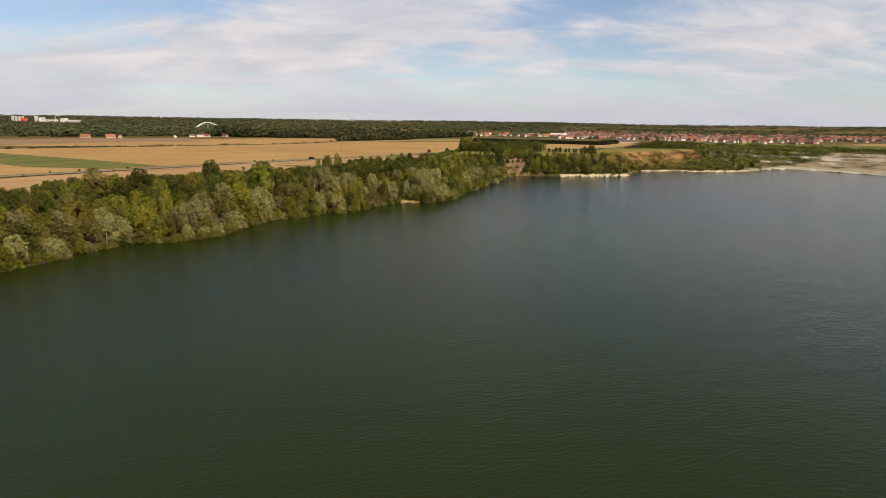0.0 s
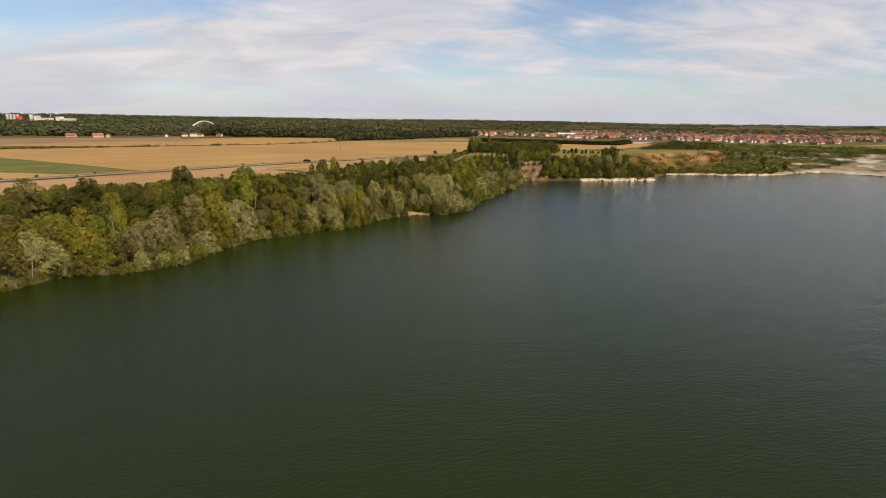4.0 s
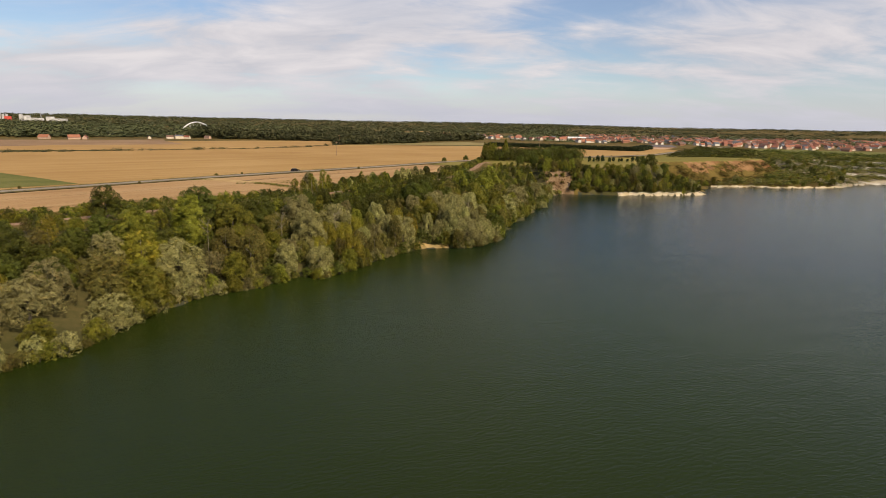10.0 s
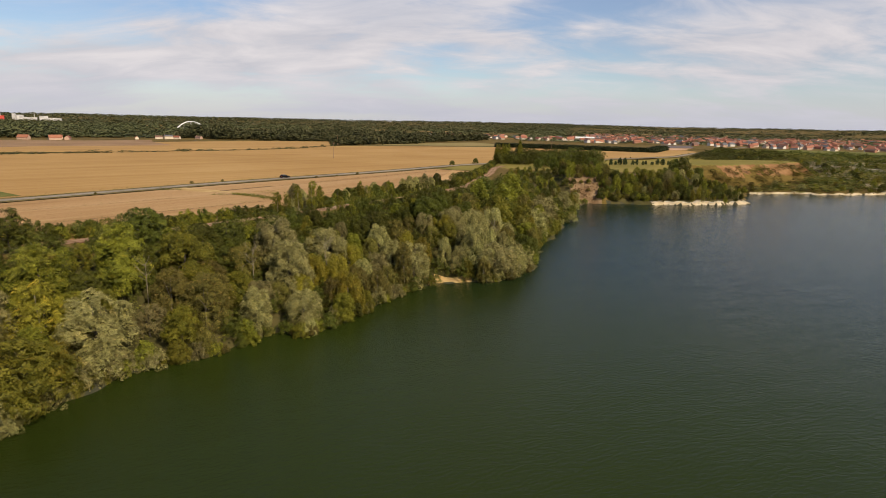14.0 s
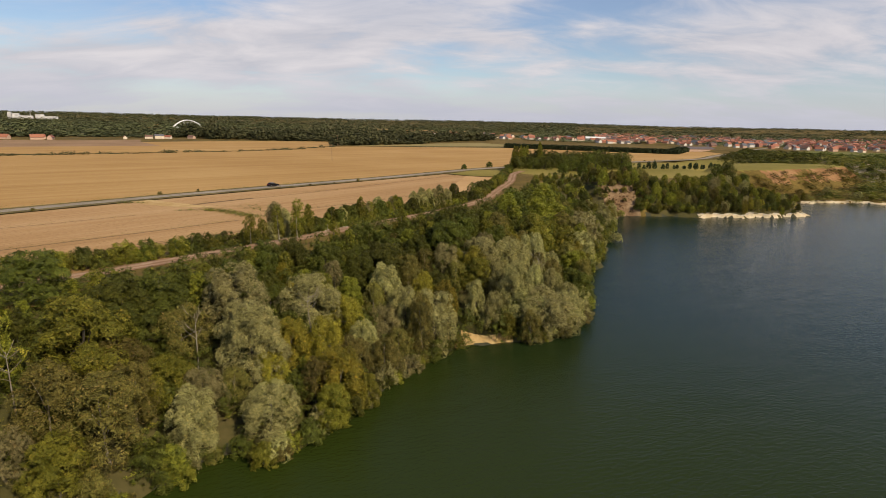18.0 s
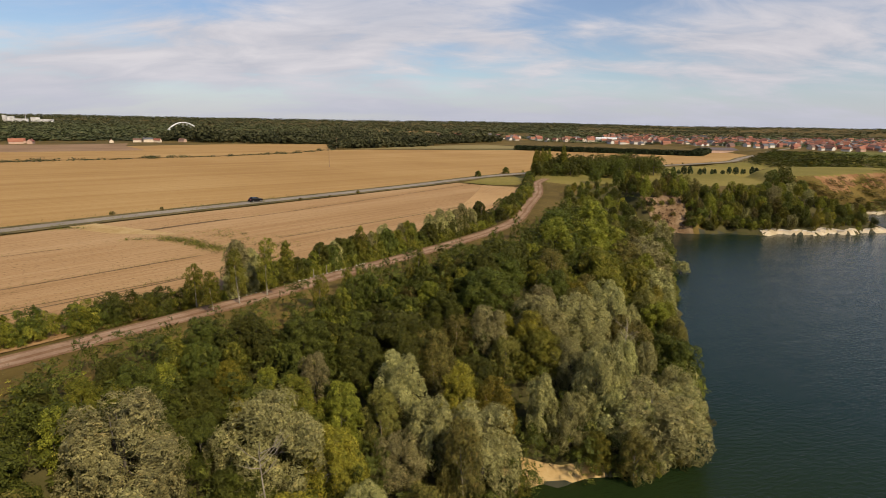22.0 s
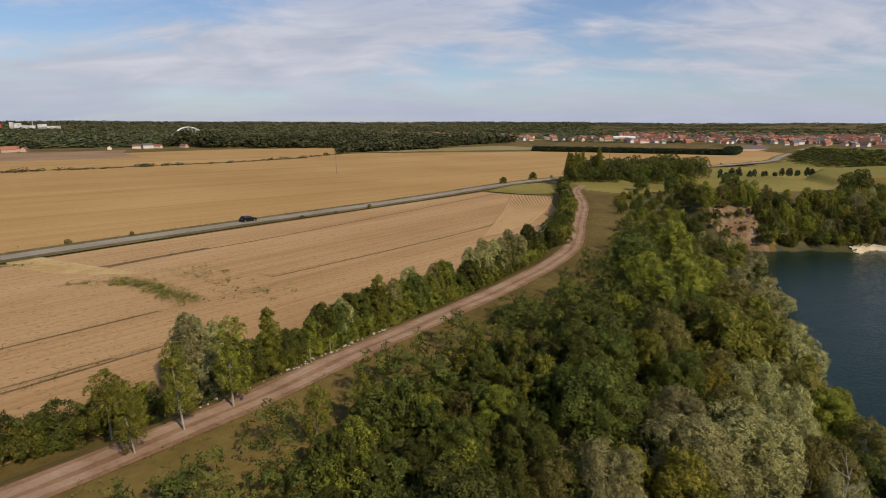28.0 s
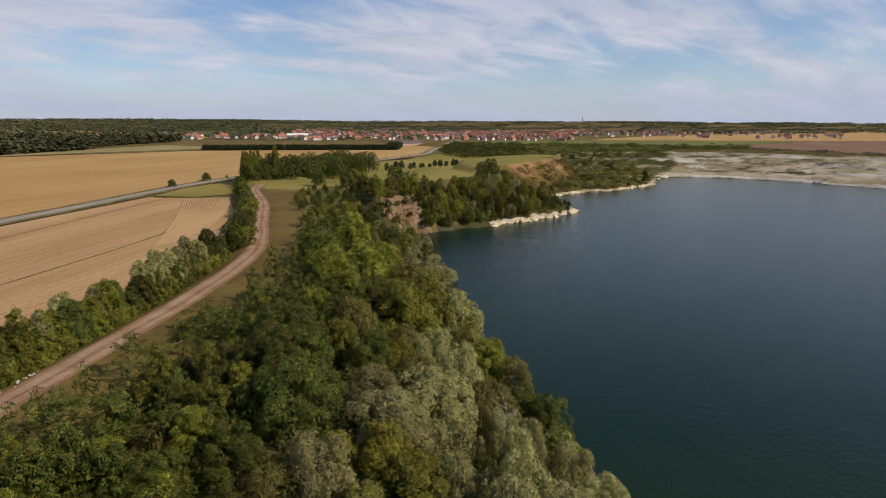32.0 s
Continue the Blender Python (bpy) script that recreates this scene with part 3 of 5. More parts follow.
# pale ledges of chalk and sand along the water
for lo, hi, off, half, mat, text in ((26, 31, 1.0, 1.6, LEDGE, "yellow sandy ledge along the headland shore"), (26, 31, 2.0, 0.4, CHALK, "broken white chalk lip above the headland shore"),
                                     (32, 37, 0.8, 1.2, LEDGE, "thin pale shore under the north bank"), (37, 46, 1.6, 1.9, CHALK, "white chalk shore of the quarry lake")):
    ledge = smooth_line(SHORE[lo:hi], 1.5)
    out = sides_of(ledge)
    wob = (0.35 * np.sin(np.arange(len(ledge)) * 0.9) + 0.3 * np.sin(np.arange(len(ledge)) * 0.37 + lo))[:, None]
    wave = shore_wave(ledge[:, 0], ledge[:, 1])[:, None]
    strip("shore_ledge", ledge + out * (off - wave + wob), half, mat, 0.1, text, "shore")
road_line = smooth_line(ROAD, 6)
strip("road_verge", road_line, 5.0, VERGE, 0.14, "dry grassy verges along the country road", "verge", follow=False)
strip("road", road_line, 2.35, ASPHALT, 0.17, "worn grey asphalt country road", "road", follow=False, crown=0.05)
track_line = smooth_line(TRACK, 1.2)
track = strip("track", track_line, 1.75, DIRT, 0.06, "rutted pale dirt track beside the wood", "track")
normals = sides_of(track_line)
for off, half in ((-0.75, 0.42), (0.75, 0.5)):
    wob = 0.12 * np.sin(np.arange(len(track_line)) * 0.45 + off)[:, None]
    strip("wheel_rut", track_line + normals * (off + wob), half, RUT, 0.075, "", "", parent=track)


# ---- trees ----
def crown_shape(seed, height, width, base, lobes, leaves, size, shape="dome", droop=0.0, slim=0.45, core=0.16, held=False):
    """Leaf triangles on many lobes spread evenly round the crown, lit outer sprays over a close core of larger ones."""
    rng = np.random.default_rng(seed)
    depth = height - base
    u = (np.arange(lobes) + rng.random(lobes)) / lobes
    a = np.arange(lobes) * 2.39996 + rng.normal(size=lobes) * 0.35
    if shape == "dome":
        prof = np.sqrt(np.clip(1 - (u * 1.25 - 0.35) ** 2 / 0.92, 0.03, 1))
    elif shape == "column":
        prof = np.clip(np.minimum(u * 4 + 0.35, 1) * np.minimum((1 - u) * 1.9 + 0.12, 1), 0.1, 1)
    elif shape == "cone":
        prof = (1 - u) * 0.95 + 0.05
    else:
        prof = np.sqrt(np.clip(1 - u ** 2.2, 0.05, 1)) * np.minimum(0.62 + 1.5 * u, 1)
    rad = width / 2 * prof * (0.58 + 0.32 * rng.random(lobes) ** 0.5)
    bulge = 1 + 0.16 * np.sin(2 * a + seed) + 0.10 * np.sin(3 * a + 2 * seed)
    c = np.stack([np.cos(a) * rad * bulge, np.sin(a) * rad * bulge, base + depth * (0.06 + 0.82 * u)], 1)
    lr = width * (0.085 + 0.085 * rng.random(lobes)) * (0.6 if shape in ("column", "cone") else 1)
    pick = rng.choice(lobes, leaves, p=lr ** 2 / (lr ** 2).sum())
    d = rng.normal(size=(leaves, 3))
    outward = c[pick] - np.array([0, 0, base + depth * 0.35])
    outward /= np.linalg.norm(outward, axis=1)[:, None] + 1e-6
    d = d / np.linalg.norm(d, axis=1)[:, None] + 0.7 * outward + np.array([0, 0, 0.3])
    d /= np.linalg.norm(d, axis=1)[:, None]
    squash = np.array([1, 1, 0.95 + 1.3 * droop])
    p = c[pick] + d * squash * (lr[pick] * (0.80 + 0.28 * rng.random(leaves) ** 0.75))[:, None]
    if droop:
        p[:, 2] -= droop * width * 0.25 * rng.random(leaves) ** 2
    inner = rng.random(leaves) < core
    mid = np.array([0, 0, base + depth * 0.42])
    p[inner] = mid + (p[inner] - mid) * (0.45 + 0.35 * rng.random(inner.sum()))[:, None]
    p[:, 2] = np.maximum(p[:, 2], base * 0.35 + 0.15 * rng.random(leaves))
    if held:
        # the outermost sprays end at the given width and height
        reach = np.percentile(np.hypot(p[:, 0], p[:, 1]), 95)
        p[:, :2] *= width / 2 / reach
        c[:, :2] *= width / 2 / reach
        top = np.percentile(p[:, 2], 99)
        p[:, 2] *= height / top
        c[:, 2] *= height / top
    n = d + 0.38 * rng.normal(size=(leaves, 3))
    n /= np.linalg.norm(n, axis=1)[:, None]
    t = rng.normal(size=(leaves, 3)) + np.array([0, 0, -2.2 * droop])
    t -= n * (t * n).sum(1)[:, None]
    t /= np.linalg.norm(t, axis=1)[:, None] + 1e-9
    b = np.cross(n, t)
    s = (size * (0.6 + 0.8 * rng.random(leaves)) * np.where(inner, 1.7, 1.0))[:, None]
    v = np.stack([p - t * s * 0.5 - b * s * slim * 0.6, p - t * s * 0.35 + b * s * slim * 0.6, p + t * s * 0.65], 1).reshape(-1, 3)
    return v, np.arange(3 * leaves).reshape(-1, 3), c


def trunk_shape(seed, base, height, thick, targets, stems=1):
    rng = random.Random(seed)
    b = Build()
    for s in range(stems):
        lean = Vector((rng.uniform(-0.5, 0.5), rng.uniform(-0.5, 0.5), 0)) * (0.5 if stems == 1 else 1.6)
        pts = [Vector((0, 0, -0.6)), Vector((0, 0, 0.1)) + lean * 0.05, lean * 0.4 + Vector((0, 0, base + 0.2)), lean + Vector((0, 0, height * 0.6)),
               lean * 1.2 + Vector((0, 0, height * 0.86))]
        b.tube(pts, [thick * 1.35, thick, thick * 0.8, thick * 0.45, thick * 0.12], 6)
        for c in rng.sample(list(targets), min(4, len(targets))):
            k = rng.uniform(0.35, 0.75)
            start = pts[2].lerp(pts[3], k)
            mid = start.lerp(Vector(c), 0.5) + Vector((0, 0, 0.3))
            b.tube([start, mid, Vector(c)], [thick * 0.4, thick * 0.25, thick * 0.06], 4)
    return b


class Kind:
    """A kind of tree: a few different shapes, first planted, then copied."""

    def __init__(self, name, label, leaf_mat, bark, shapes, group, stems=1, thick=0.16, category="tree"):
        self.name, self.label, self.leaf, self.bark, self.group, self.stems, self.thick = name, label, leaf_mat, bark, group, stems, thick
        self.shapes, self.made, self.category = shapes, {}, category

    def plant(self, rng, x, y, scale=1.0, z=None, tall=1.0):
        k = rng.randrange(len(self.shapes))
        z = gz(x, y) if z is None else z
        m = pose(x, y, z - 0.05, rng.uniform(-3, 3), rng.uniform(-3, 3), rng.uniform(0, 360)) @ Matrix.Diagonal((scale, scale, scale * tall, 1))
        if k in self.made:
            tree = copy_thing(self.made[k], m)
            tree.matrix_basis = m
            return tree
        root = new(self.name)
        h = self.shapes[k]
        v, f, c = crown_shape(**h)
        part("crown", v, f, self.leaf, root)
        trunk_shape(h["seed"], h["base"], h["height"], self.thick, [tuple(p) for p in c], self.stems).make("trunk", self.bark, root, smooth=True)
        root.matrix_basis = m
        tagged(root, self.label, self.category, self.group)
        self.made[k] = root
        return root


def shapes(n, seed, height, width, base, lobes, leaves, size, **more):
    return [dict(seed=seed + i, height=height * (0.9 + 0.1 * i), width=width * (1.08 - 0.08 * i), base=base, lobes=lobes, leaves=leaves, size=size, **more)
            for i in range(n)]


WOODS = "trees of the lakeside wood"
NEAR = dict(
    willow=Kind("willow_tree", "silvery grey-green willow in the lakeside wood", L_WILLOW, BARK, shapes(3, 10, 9.6, 8.0, 0.8, 50, 6656, 0.46, shape="dome", droop=0.22, slim=0.5, held=True), WOODS, 2),
    dark=Kind("broadleaf_tree", "dense dark green broadleaf tree in the wood", L_DARK, BARK, shapes(3, 20, 8.8, 8.0, 0.7, 46, 6144, 0.46, shape="dome", slim=0.6, held=True), WOODS),
    green=Kind("young_ash_tree", "mid-green young tree in the lakeside wood", L_GREEN, BARK, shapes(3, 30, 9.0, 7.5, 0.7, 44, 5888, 0.46, shape="oval", slim=0.58, held=True), WOODS),
    yellow=Kind("birch_tree", "yellowing drooping birch in the lakeside wood", L_YELLOW, PALE_BARK, shapes(3, 40, 9.0, 6.0, 1.0, 42, 4864, 0.46, shape="oval", droop=0.5, slim=0.42, held=True), WOODS, 1, 0.11),
    olive=Kind("olive_brown_tree", "brownish olive drying tree in the wood", L_OLIVE, PALE_BARK, shapes(3, 50, 8.8, 6.5, 0.9, 40, 4608, 0.46, shape="oval", droop=0.25, slim=0.42, core=0.08, held=True), WOODS, 1, 0.12),
)
MID = dict(
    willow=Kind("willow_tree", "silvery grey-green willow on the lake bank", L_WILLOW, BARK, shapes(3, 60, 9.6, 8.0, 0.6, 40, 1360, 0.85, shape="dome", droop=0.22, slim=0.5, held=True), WOODS, 2),
    dark=Kind("hazel_tree", "dense dark green hazel tree on the bank", L_DARK, BARK, shapes(3, 70, 8.8, 8.0, 0.6, 50, 1280, 0.90, shape="dome", slim=0.6, held=True), WOODS),
    green=Kind("young_ash_tree", "mid-green young tree on the lake bank", L_GREEN, BARK, shapes(3, 80, 9.0, 7.5, 0.6, 46, 1200, 0.88, shape="oval", slim=0.55, held=True), WOODS),
    yellow=Kind("birch_tree", "yellowing birch on the lake bank", L_YELLOW, PALE_BARK, shapes(3, 90, 9.0, 6.0, 0.9, 42, 1000, 0.82, shape="oval", droop=0.4, slim=0.48, held=True), WOODS, 1, 0.11),
    olive=Kind("olive_brown_tree", "brownish olive tree on the lake bank", L_OLIVE, BARK, shapes(3, 100, 8.8, 6.5, 0.6, 42, 1000, 0.82, shape="oval", slim=0.5, held=True), WOODS, 1, 0.12),
)
YOUNG = dict(
    green=Kind("sapling", "small mid-green young tree at the wood's edge", L_GREEN, BARK, shapes(3, 500, 4.2, 2.9, 0.2, 30, 1500, 0.36, shape="oval", droop=0.15, slim=0.55, held=True), "saplings", 1, 0.05),
    dark=Kind("sapling", "small dark green young tree at the wood's edge", L_DARK, BARK, shapes(3, 510, 3.9, 3.2, 0.2, 30, 1600, 0.38, shape="dome", slim=0.6, held=True), "saplings", 1, 0.05),
    birch=Kind("young_birch", "slim young birch with a pale stem", L_GREEN, PALE_BARK, shapes(3, 520, 6.6, 2.9, 1.3, 36, 2200, 0.34, shape="oval", droop=0.35, slim=0.45, held=True), "young birches", 1, 0.10),
)
SHRUB = dict(
    dark=Kind("shrub", "dark green rounded leafy shrub", L_DARK, BARK, shapes(3, 110, 3.6, 4.0, 0.1, 26, 400, 0.74, shape="dome", slim=0.6), "shrubs", 3, 0.06, "shrub"),
    green=Kind("shrub", "mid-green bushy shrub in leaf", L_GREEN, BARK, shapes(3, 120, 3.4, 3.8, 0.1, 26, 400, 0.72, shape="dome", slim=0.55), "shrubs", 3, 0.06, "shrub"),
    olive=Kind("shrub", "dry olive-brown scrubby shrub", L_OLIVE, BARK, shapes(3, 130, 2.8, 3.4, 0.1, 24, 360, 0.70, shape="dome", slim=0.5), "shrubs", 3, 0.05, "shrub"),
    willow=Kind("willow_shrub", "grey-green sallow shrub by the water", L_WILLOW, BARK, shapes(2, 140, 4.0, 4.0, 0.1, 26, 400, 0.72, shape="dome", droop=0.2, slim=0.48), "shrubs", 3, 0.06, "shrub"),
)

HSHRUB = dict(
    dark=Kind("hedge_shrub", "dark green rounded leafy shrub", L_DARK, BARK, shapes(3, 110, 3.6, 4.0, 0.1, 26, 400, 0.74, shape="dome", slim=0.6), "hedge shrubs", 3, 0.06, "shrub"),
    green=Kind("hedge_shrub", "mid-green bushy shrub in leaf", L_GREEN, BARK, shapes(3, 120, 3.4, 3.8, 0.1, 26, 400, 0.72, shape="dome", slim=0.55), "hedge shrubs", 3, 0.06, "shrub"),
    olive=Kind("hedge_shrub", "dry olive-brown scrubby shrub", L_OLIVE, BARK, shapes(3, 130, 2.8, 3.4, 0.1, 24, 360, 0.70, shape="dome", slim=0.5), "hedge shrubs", 3, 0.05, "shrub"),
    willow=Kind("hedge_sallow", "grey-green sallow shrub in the hedge", L_WILLOW, BARK, shapes(2, 140, 4.0, 4.0, 0.1, 26, 400, 0.72, shape="dome", droop=0.2, slim=0.48), "hedge shrubs", 3, 0.06, "shrub"),
)

WATERSIDE = dict(
    dark=Kind("waterside_bush", "dark green rounded leafy shrub", L_DARK, BARK, shapes(3, 110, 3.6, 4.0, 0.1, 26, 400, 0.74, shape="dome", slim=0.6), "waterside bushes", 3, 0.06, "shrub"),
    green=Kind("waterside_bush", "mid-green bushy shrub in leaf", L_GREEN, BARK, shapes(3, 120, 3.4, 3.8, 0.1, 26, 400, 0.72, shape="dome", slim=0.55), "waterside bushes", 3, 0.06, "shrub"),
    olive=Kind("waterside_bush", "dry olive-brown scrubby shrub", L_OLIVE, BARK, shapes(3, 130, 2.8, 3.4, 0.1, 24, 360, 0.70, shape="dome", slim=0.5), "waterside bushes", 3, 0.05, "shrub"),
    willow=Kind("waterside_sallow", "grey-green sallow shrub hanging over the water", L_WILLOW, BARK, shapes(2, 140, 4.0, 4.0, 0.1, 26, 400, 0.72, shape="dome", droop=0.2, slim=0.48), "waterside bushes", 3, 0.06, "shrub"),
)

BUSH = dict(
    dark=Kind("young_bush", "dark green rounded leafy shrub", L_DARK, BARK, shapes(3, 110, 3.6, 4.0, 0.1, 26, 400, 0.74, shape="dome", slim=0.6), "young bushes", 3, 0.06, "shrub"),
    green=Kind("young_bush", "mid-green bushy shrub in leaf", L_GREEN, BARK, shapes(3, 120, 3.4, 3.8, 0.1, 26, 400, 0.72, shape="dome", slim=0.55), "young bushes", 3, 0.06, "shrub"),
    olive=Kind("young_bush", "dry olive-brown scrubby shrub", L_OLIVE, BARK, shapes(3, 130, 2.8, 3.4, 0.1, 24, 360, 0.70, shape="dome", slim=0.5), "young bushes", 3, 0.05, "shrub"),
    willow=Kind("young_sallow", "grey-green sallow shrub in the wood", L_WILLOW, BARK, shapes(2, 140, 4.0, 4.0, 0.1, 26, 400, 0.72, shape="dome", droop=0.2, slim=0.48), "young bushes", 3, 0.06, "shrub"),
)


def inside(poly, x, y):
    return polygon_distance(np.array([x], float), np.array([y], float), np.array(poly, float))[0]


def scatter(poly, spacing, seed):
    r = np.random.default_rng(seed)
    p = np.array(poly, float)
    lo, hi = p.min(0), p.max(0)
    m = int((hi[0] - lo[0]) * (hi[1] - lo[1]) / spacing ** 2)
    q = lo + r.random((m, 2)) * (hi - lo)
    return q[polygon_distance(q[:, 0], q[:, 1], p) < 0]


def pick_kind(rng, weights):
    names = list(weights)
    return rng.choices(names, [weights[n] for n in names])[0]


# lakeside wood: the trees that stand out, by kind and build, with the width of their crowns
rng = random.Random(5)
LANDWARD = np.array(WOOD_EDGE + [(300, 280), (300, -400), (-150, -400)], float)
planted = []
KINDS_WIDTH = dict(willow=8.0, dark=8.0, green=7.5, yellow=6.0, olive=6.5)


def stand(kind, build, *trees):
    tall = dict(low=0.68, full=0.82, slim=1.25)[build]
    for x, y, w in trees:
        near = 62 < y < 150 and x > -50
        (NEAR if near else MID)[kind].plant(rng, x, y, 0.93 * w / KINDS_WIDTH[kind], max(0.1, gz(x, y)), tall * rng.uniform(0.94, 1.06))
        planted.append((x, y, w / 2))


stand("dark", "full", (-95.5, 13.5, 7), (-80, 34.5, 8.5), (-72.5, 39.5, 7.5), (-71, 70, 8.5), (-40, 77.5, 8.5), (-43.5, 81, 9.5), (-54.5, 82, 9), (-39, 83, 9.5), (-24, 89.5, 5.5), (-14, 113.5, 9.5), (-10, 117, 5.5), (-13.5, 120.5, 5), (-3, 125, 9), (-0.5, 132.5, 6.5), (-0.5, 136.5, 9), (14.5, 174.5, 8.5))
stand("green", "full", (-64, 12, 8), (-79, 17.5, 9), (-47.5, 40.5, 11), (-57.5, 58, 11.5), (-37.5, 59.5, 6.5), (-50, 66, 11.5), (-33.5, 73, 7), (-43, 73, 11.5), (8, 104.5, 4), (3, 115.5, 7.5), (25, 137.5, 7.5), (-4.5, 139, 3.5), (17.5, 147.5, 11.5), (26, 153.5, 9), (12.5, 160, 8.5))
stand("dark", "full", (-33, 104.5, 5), (-29, 106.5, 5.7), (-23.5, 108.5, 6.4), (-17.5, 108.5, 6.4), (-26.5, 109, 3.2), (-22, 110, 3.2), (-18, 112, 3.9), (-25.5, 112, 3.2), (-22, 113.5, 3.5), (-17, 118.5, 3.5), (-8.5, 121, 5.7), (-16.5, 126, 2.5), (-11.5, 126.5, 3.2))
stand("green", "full", (22.5, 172, 10), (28, 177, 9.5), (25, 186.5, 10))
stand("green", "low", (-78.5, -8, 5), (-53.5, 21, 5.5))
stand("green", "slim", (27.5, 139.5, 5))
stand("willow", "slim", (13.5, 116, 5), (17, 118.5, 4.5))
stand("olive", "full", (-80.5, -6, 7), (-77, 0.5, 8), (-87, 2, 6.5), (-87, 10, 9), (-88, 23.5, 10), (-51, 35.5, 8), (-55, 41.5, 8.5), (-35.5, 64, 9), (-41.5, 64.5, 8.5), (-36, 70, 6.5), (-39, 72.5, 7), (-27.5, 76, 4.5), (-18.5, 79, 5.5), (-35.5, 80.5, 7.5), (-11, 88.5, 5.5), (-9.5, 93, 5), (-9.5, 112.5, 6.5), (-7, 117.5, 5), (-0.5, 124.5, 4), (18.5, 127, 6.5), (8.5, 140, 7), (27.5, 167, 8))
stand("olive", "low", (-60, 15, 7.5))
stand("olive", "slim", (-6, 97, 5.5), (-8.5, 130.5, 2.5))
stand("willow", "full", (-58.5, 26, 9), (-58.5, 48.5, 8), (-46.5, 53, 11), (-29, 68, 7.5), (-30, 73, 6.5), (-22.5, 74.5, 5), (-26.5, 79.5, 10), (-31, 87, 10), (-14, 90, 6), (-22.5, 93, 9.5), (-12, 98.5, 6), (-4.5, 100.5, 8.5), (-13, 105, 7.5), (11.5, 108.5, 7.5), (1, 117, 4), (-3, 118.5, 6.5), (3.5, 121, 7.5), (9.5, 124, 9.5), (4.5, 125.5, 5.5), (29.5, 153, 9.5), (36, 176, 11))
stand("willow", "low", (-73.5, 7.5, 9.5), (-49.5, 33.5, 8.5), (-44.5, 50, 7), (-22, 72, 7.5), (14.5, 108, 11.5), (19, 111, 8), (22, 118, 4), (49.5, 190, 4.5))
stand("willow", "slim", (-21, 103, 4.5), (5.5, 106.5, 4.5), (2.5, 107.5, 5), (9, 110.5, 6.5), (6.5, 114.5, 5), (11.5, 120, 3), (14.5, 120, 4.5), (8, 120.5, 3.5), (19, 124.5, 3.5), (15, 128, 6.5), (19.5, 134, 5))
stand("yellow", "full", (-68.5, 15, 7.5), (-52.5, 50.5, 8.5), (-24, 79, 5), (-15.5, 79.5, 7), (-23, 84, 6), (-18.5, 85.5, 6.5), (-17.5, 94.5, 6), (4, 117, 4), (2.5, 118.5, 5.5), (-1, 120, 4))
stand("yellow", "low", (-48, 38, 4))

# the crowd between them: willows by the water, broadleaf trees behind
gap = 4.6
for iy in range(-24, 63):
    for ix in range(-34, 20):
        x = ix * gap + (iy % 2) * gap / 2 + rng.uniform(-1.3, 1.3)
        y = iy * gap + rng.uniform(-1.3, 1.3)
        if not (-75 < y < 282):
            continue
        d = inside(woods, x, y)
        ds = inside(SHORE, x, y)
        if d > -1.2 or ds < 1.5 or (y > 234 and x > 54 and ds < 20):
            continue
        if min(math.hypot(x - px, y - py) - 0.72 * pr for px, py, pr in planted) < 1.1:
            continue
        near = 70 < y < 135 and x > -45
        patch = rumple(np.array([x * 0.22]), np.array([y * 0.22]))[0]
        if ds < 11:
            wts = dict(willow=2.0, green=2.6, yellow=1.2, dark=1.0, olive=1.6)
        elif ds < 18:
            wts = dict(willow=0.5, green=3, yellow=0.9, dark=2.2, olive=1.8)
        else:
            wts = dict(willow=0.02, green=1.6, yellow=0.2, dark=4.2, olive=0.8)
        if y < 95:
            wts["dark"] *= 0.5
        elif patch > 0.35:
            wts["dark"] *= 2
        elif patch < -0.35:
            wts["willow"] *= 1.4
        k = pick_kind(rng, wts)
        s = rng.uniform(0.62, 0.88)
        d = inside(LANDWARD, x, y)
        if d > -5.5 and 90 < y < 205:
            continue
        s *= 0.45 if d > -9 else 0.62 if d > -14 else 0.8 if d > -20 else 1.0
        if y > 190:
            s *= 0.95
        if y > 205 and x > 38:
            s *= 0.75
        (NEAR if near else MID)[k].plant(rng, x, y, s)
# young growth thickening the wood's grassy side
for x, y in scatter(WOOD_EDGE + [(60, 262), (40, 200), (15, 140), (-25, 95), (-60, 60), (-120, -60)], 2.5, 71):
    d = inside(LANDWARD, x, y)
    if not (-15 < d < -6) or not (82 < y < 205):
        continue
    if rng.random() < 0.45:
        BUSH[pick_kind(rng, dict(green=3, dark=2.5, olive=1))].plant(rng, x, y, rng.uniform(0.5, 0.95))
    else:
        YOUNG[pick_kind(rng, dict(green=2, dark=3.4))].plant(rng, x, y, rng.uniform(0.6, 1.1), tall=rng.uniform(0.9, 1.25))
# willows leaning over the waterline, with low sallows between them
line = smooth_line(SHORE[2:24], 4.2)
for x, y in line:
    near = 70 < y < 135
    if y > 108:
        x -= 2.2
    if math.hypot((x - 4) / 2.0, y - 103) < 3.2:
        continue
    if rng.random() < 0.6:
        if min(math.hypot(x - px, y - py) - 0.6 * pr for px, py, pr in planted) < 1.0:
            continue
        k = pick_kind(rng, dict(willow=2.4, green=2.8, yellow=1.0, olive=1.8))
        (NEAR if near else MID)[k].plant(rng, x + rng.uniform(-1, 1), y + rng.uniform(-1, 1), rng.uniform(0.42, 0.66), max(0.1, gz(x, y)) - 0.3)
    else:
        SHRUB[pick_kind(rng, dict(willow=3, green=2, dark=1.5, olive=1.5))].plant(rng, x + rng.uniform(-1, 0.6), y + rng.uniform(-1, 1), rng.uniform(0.7, 1.15), 0.1)

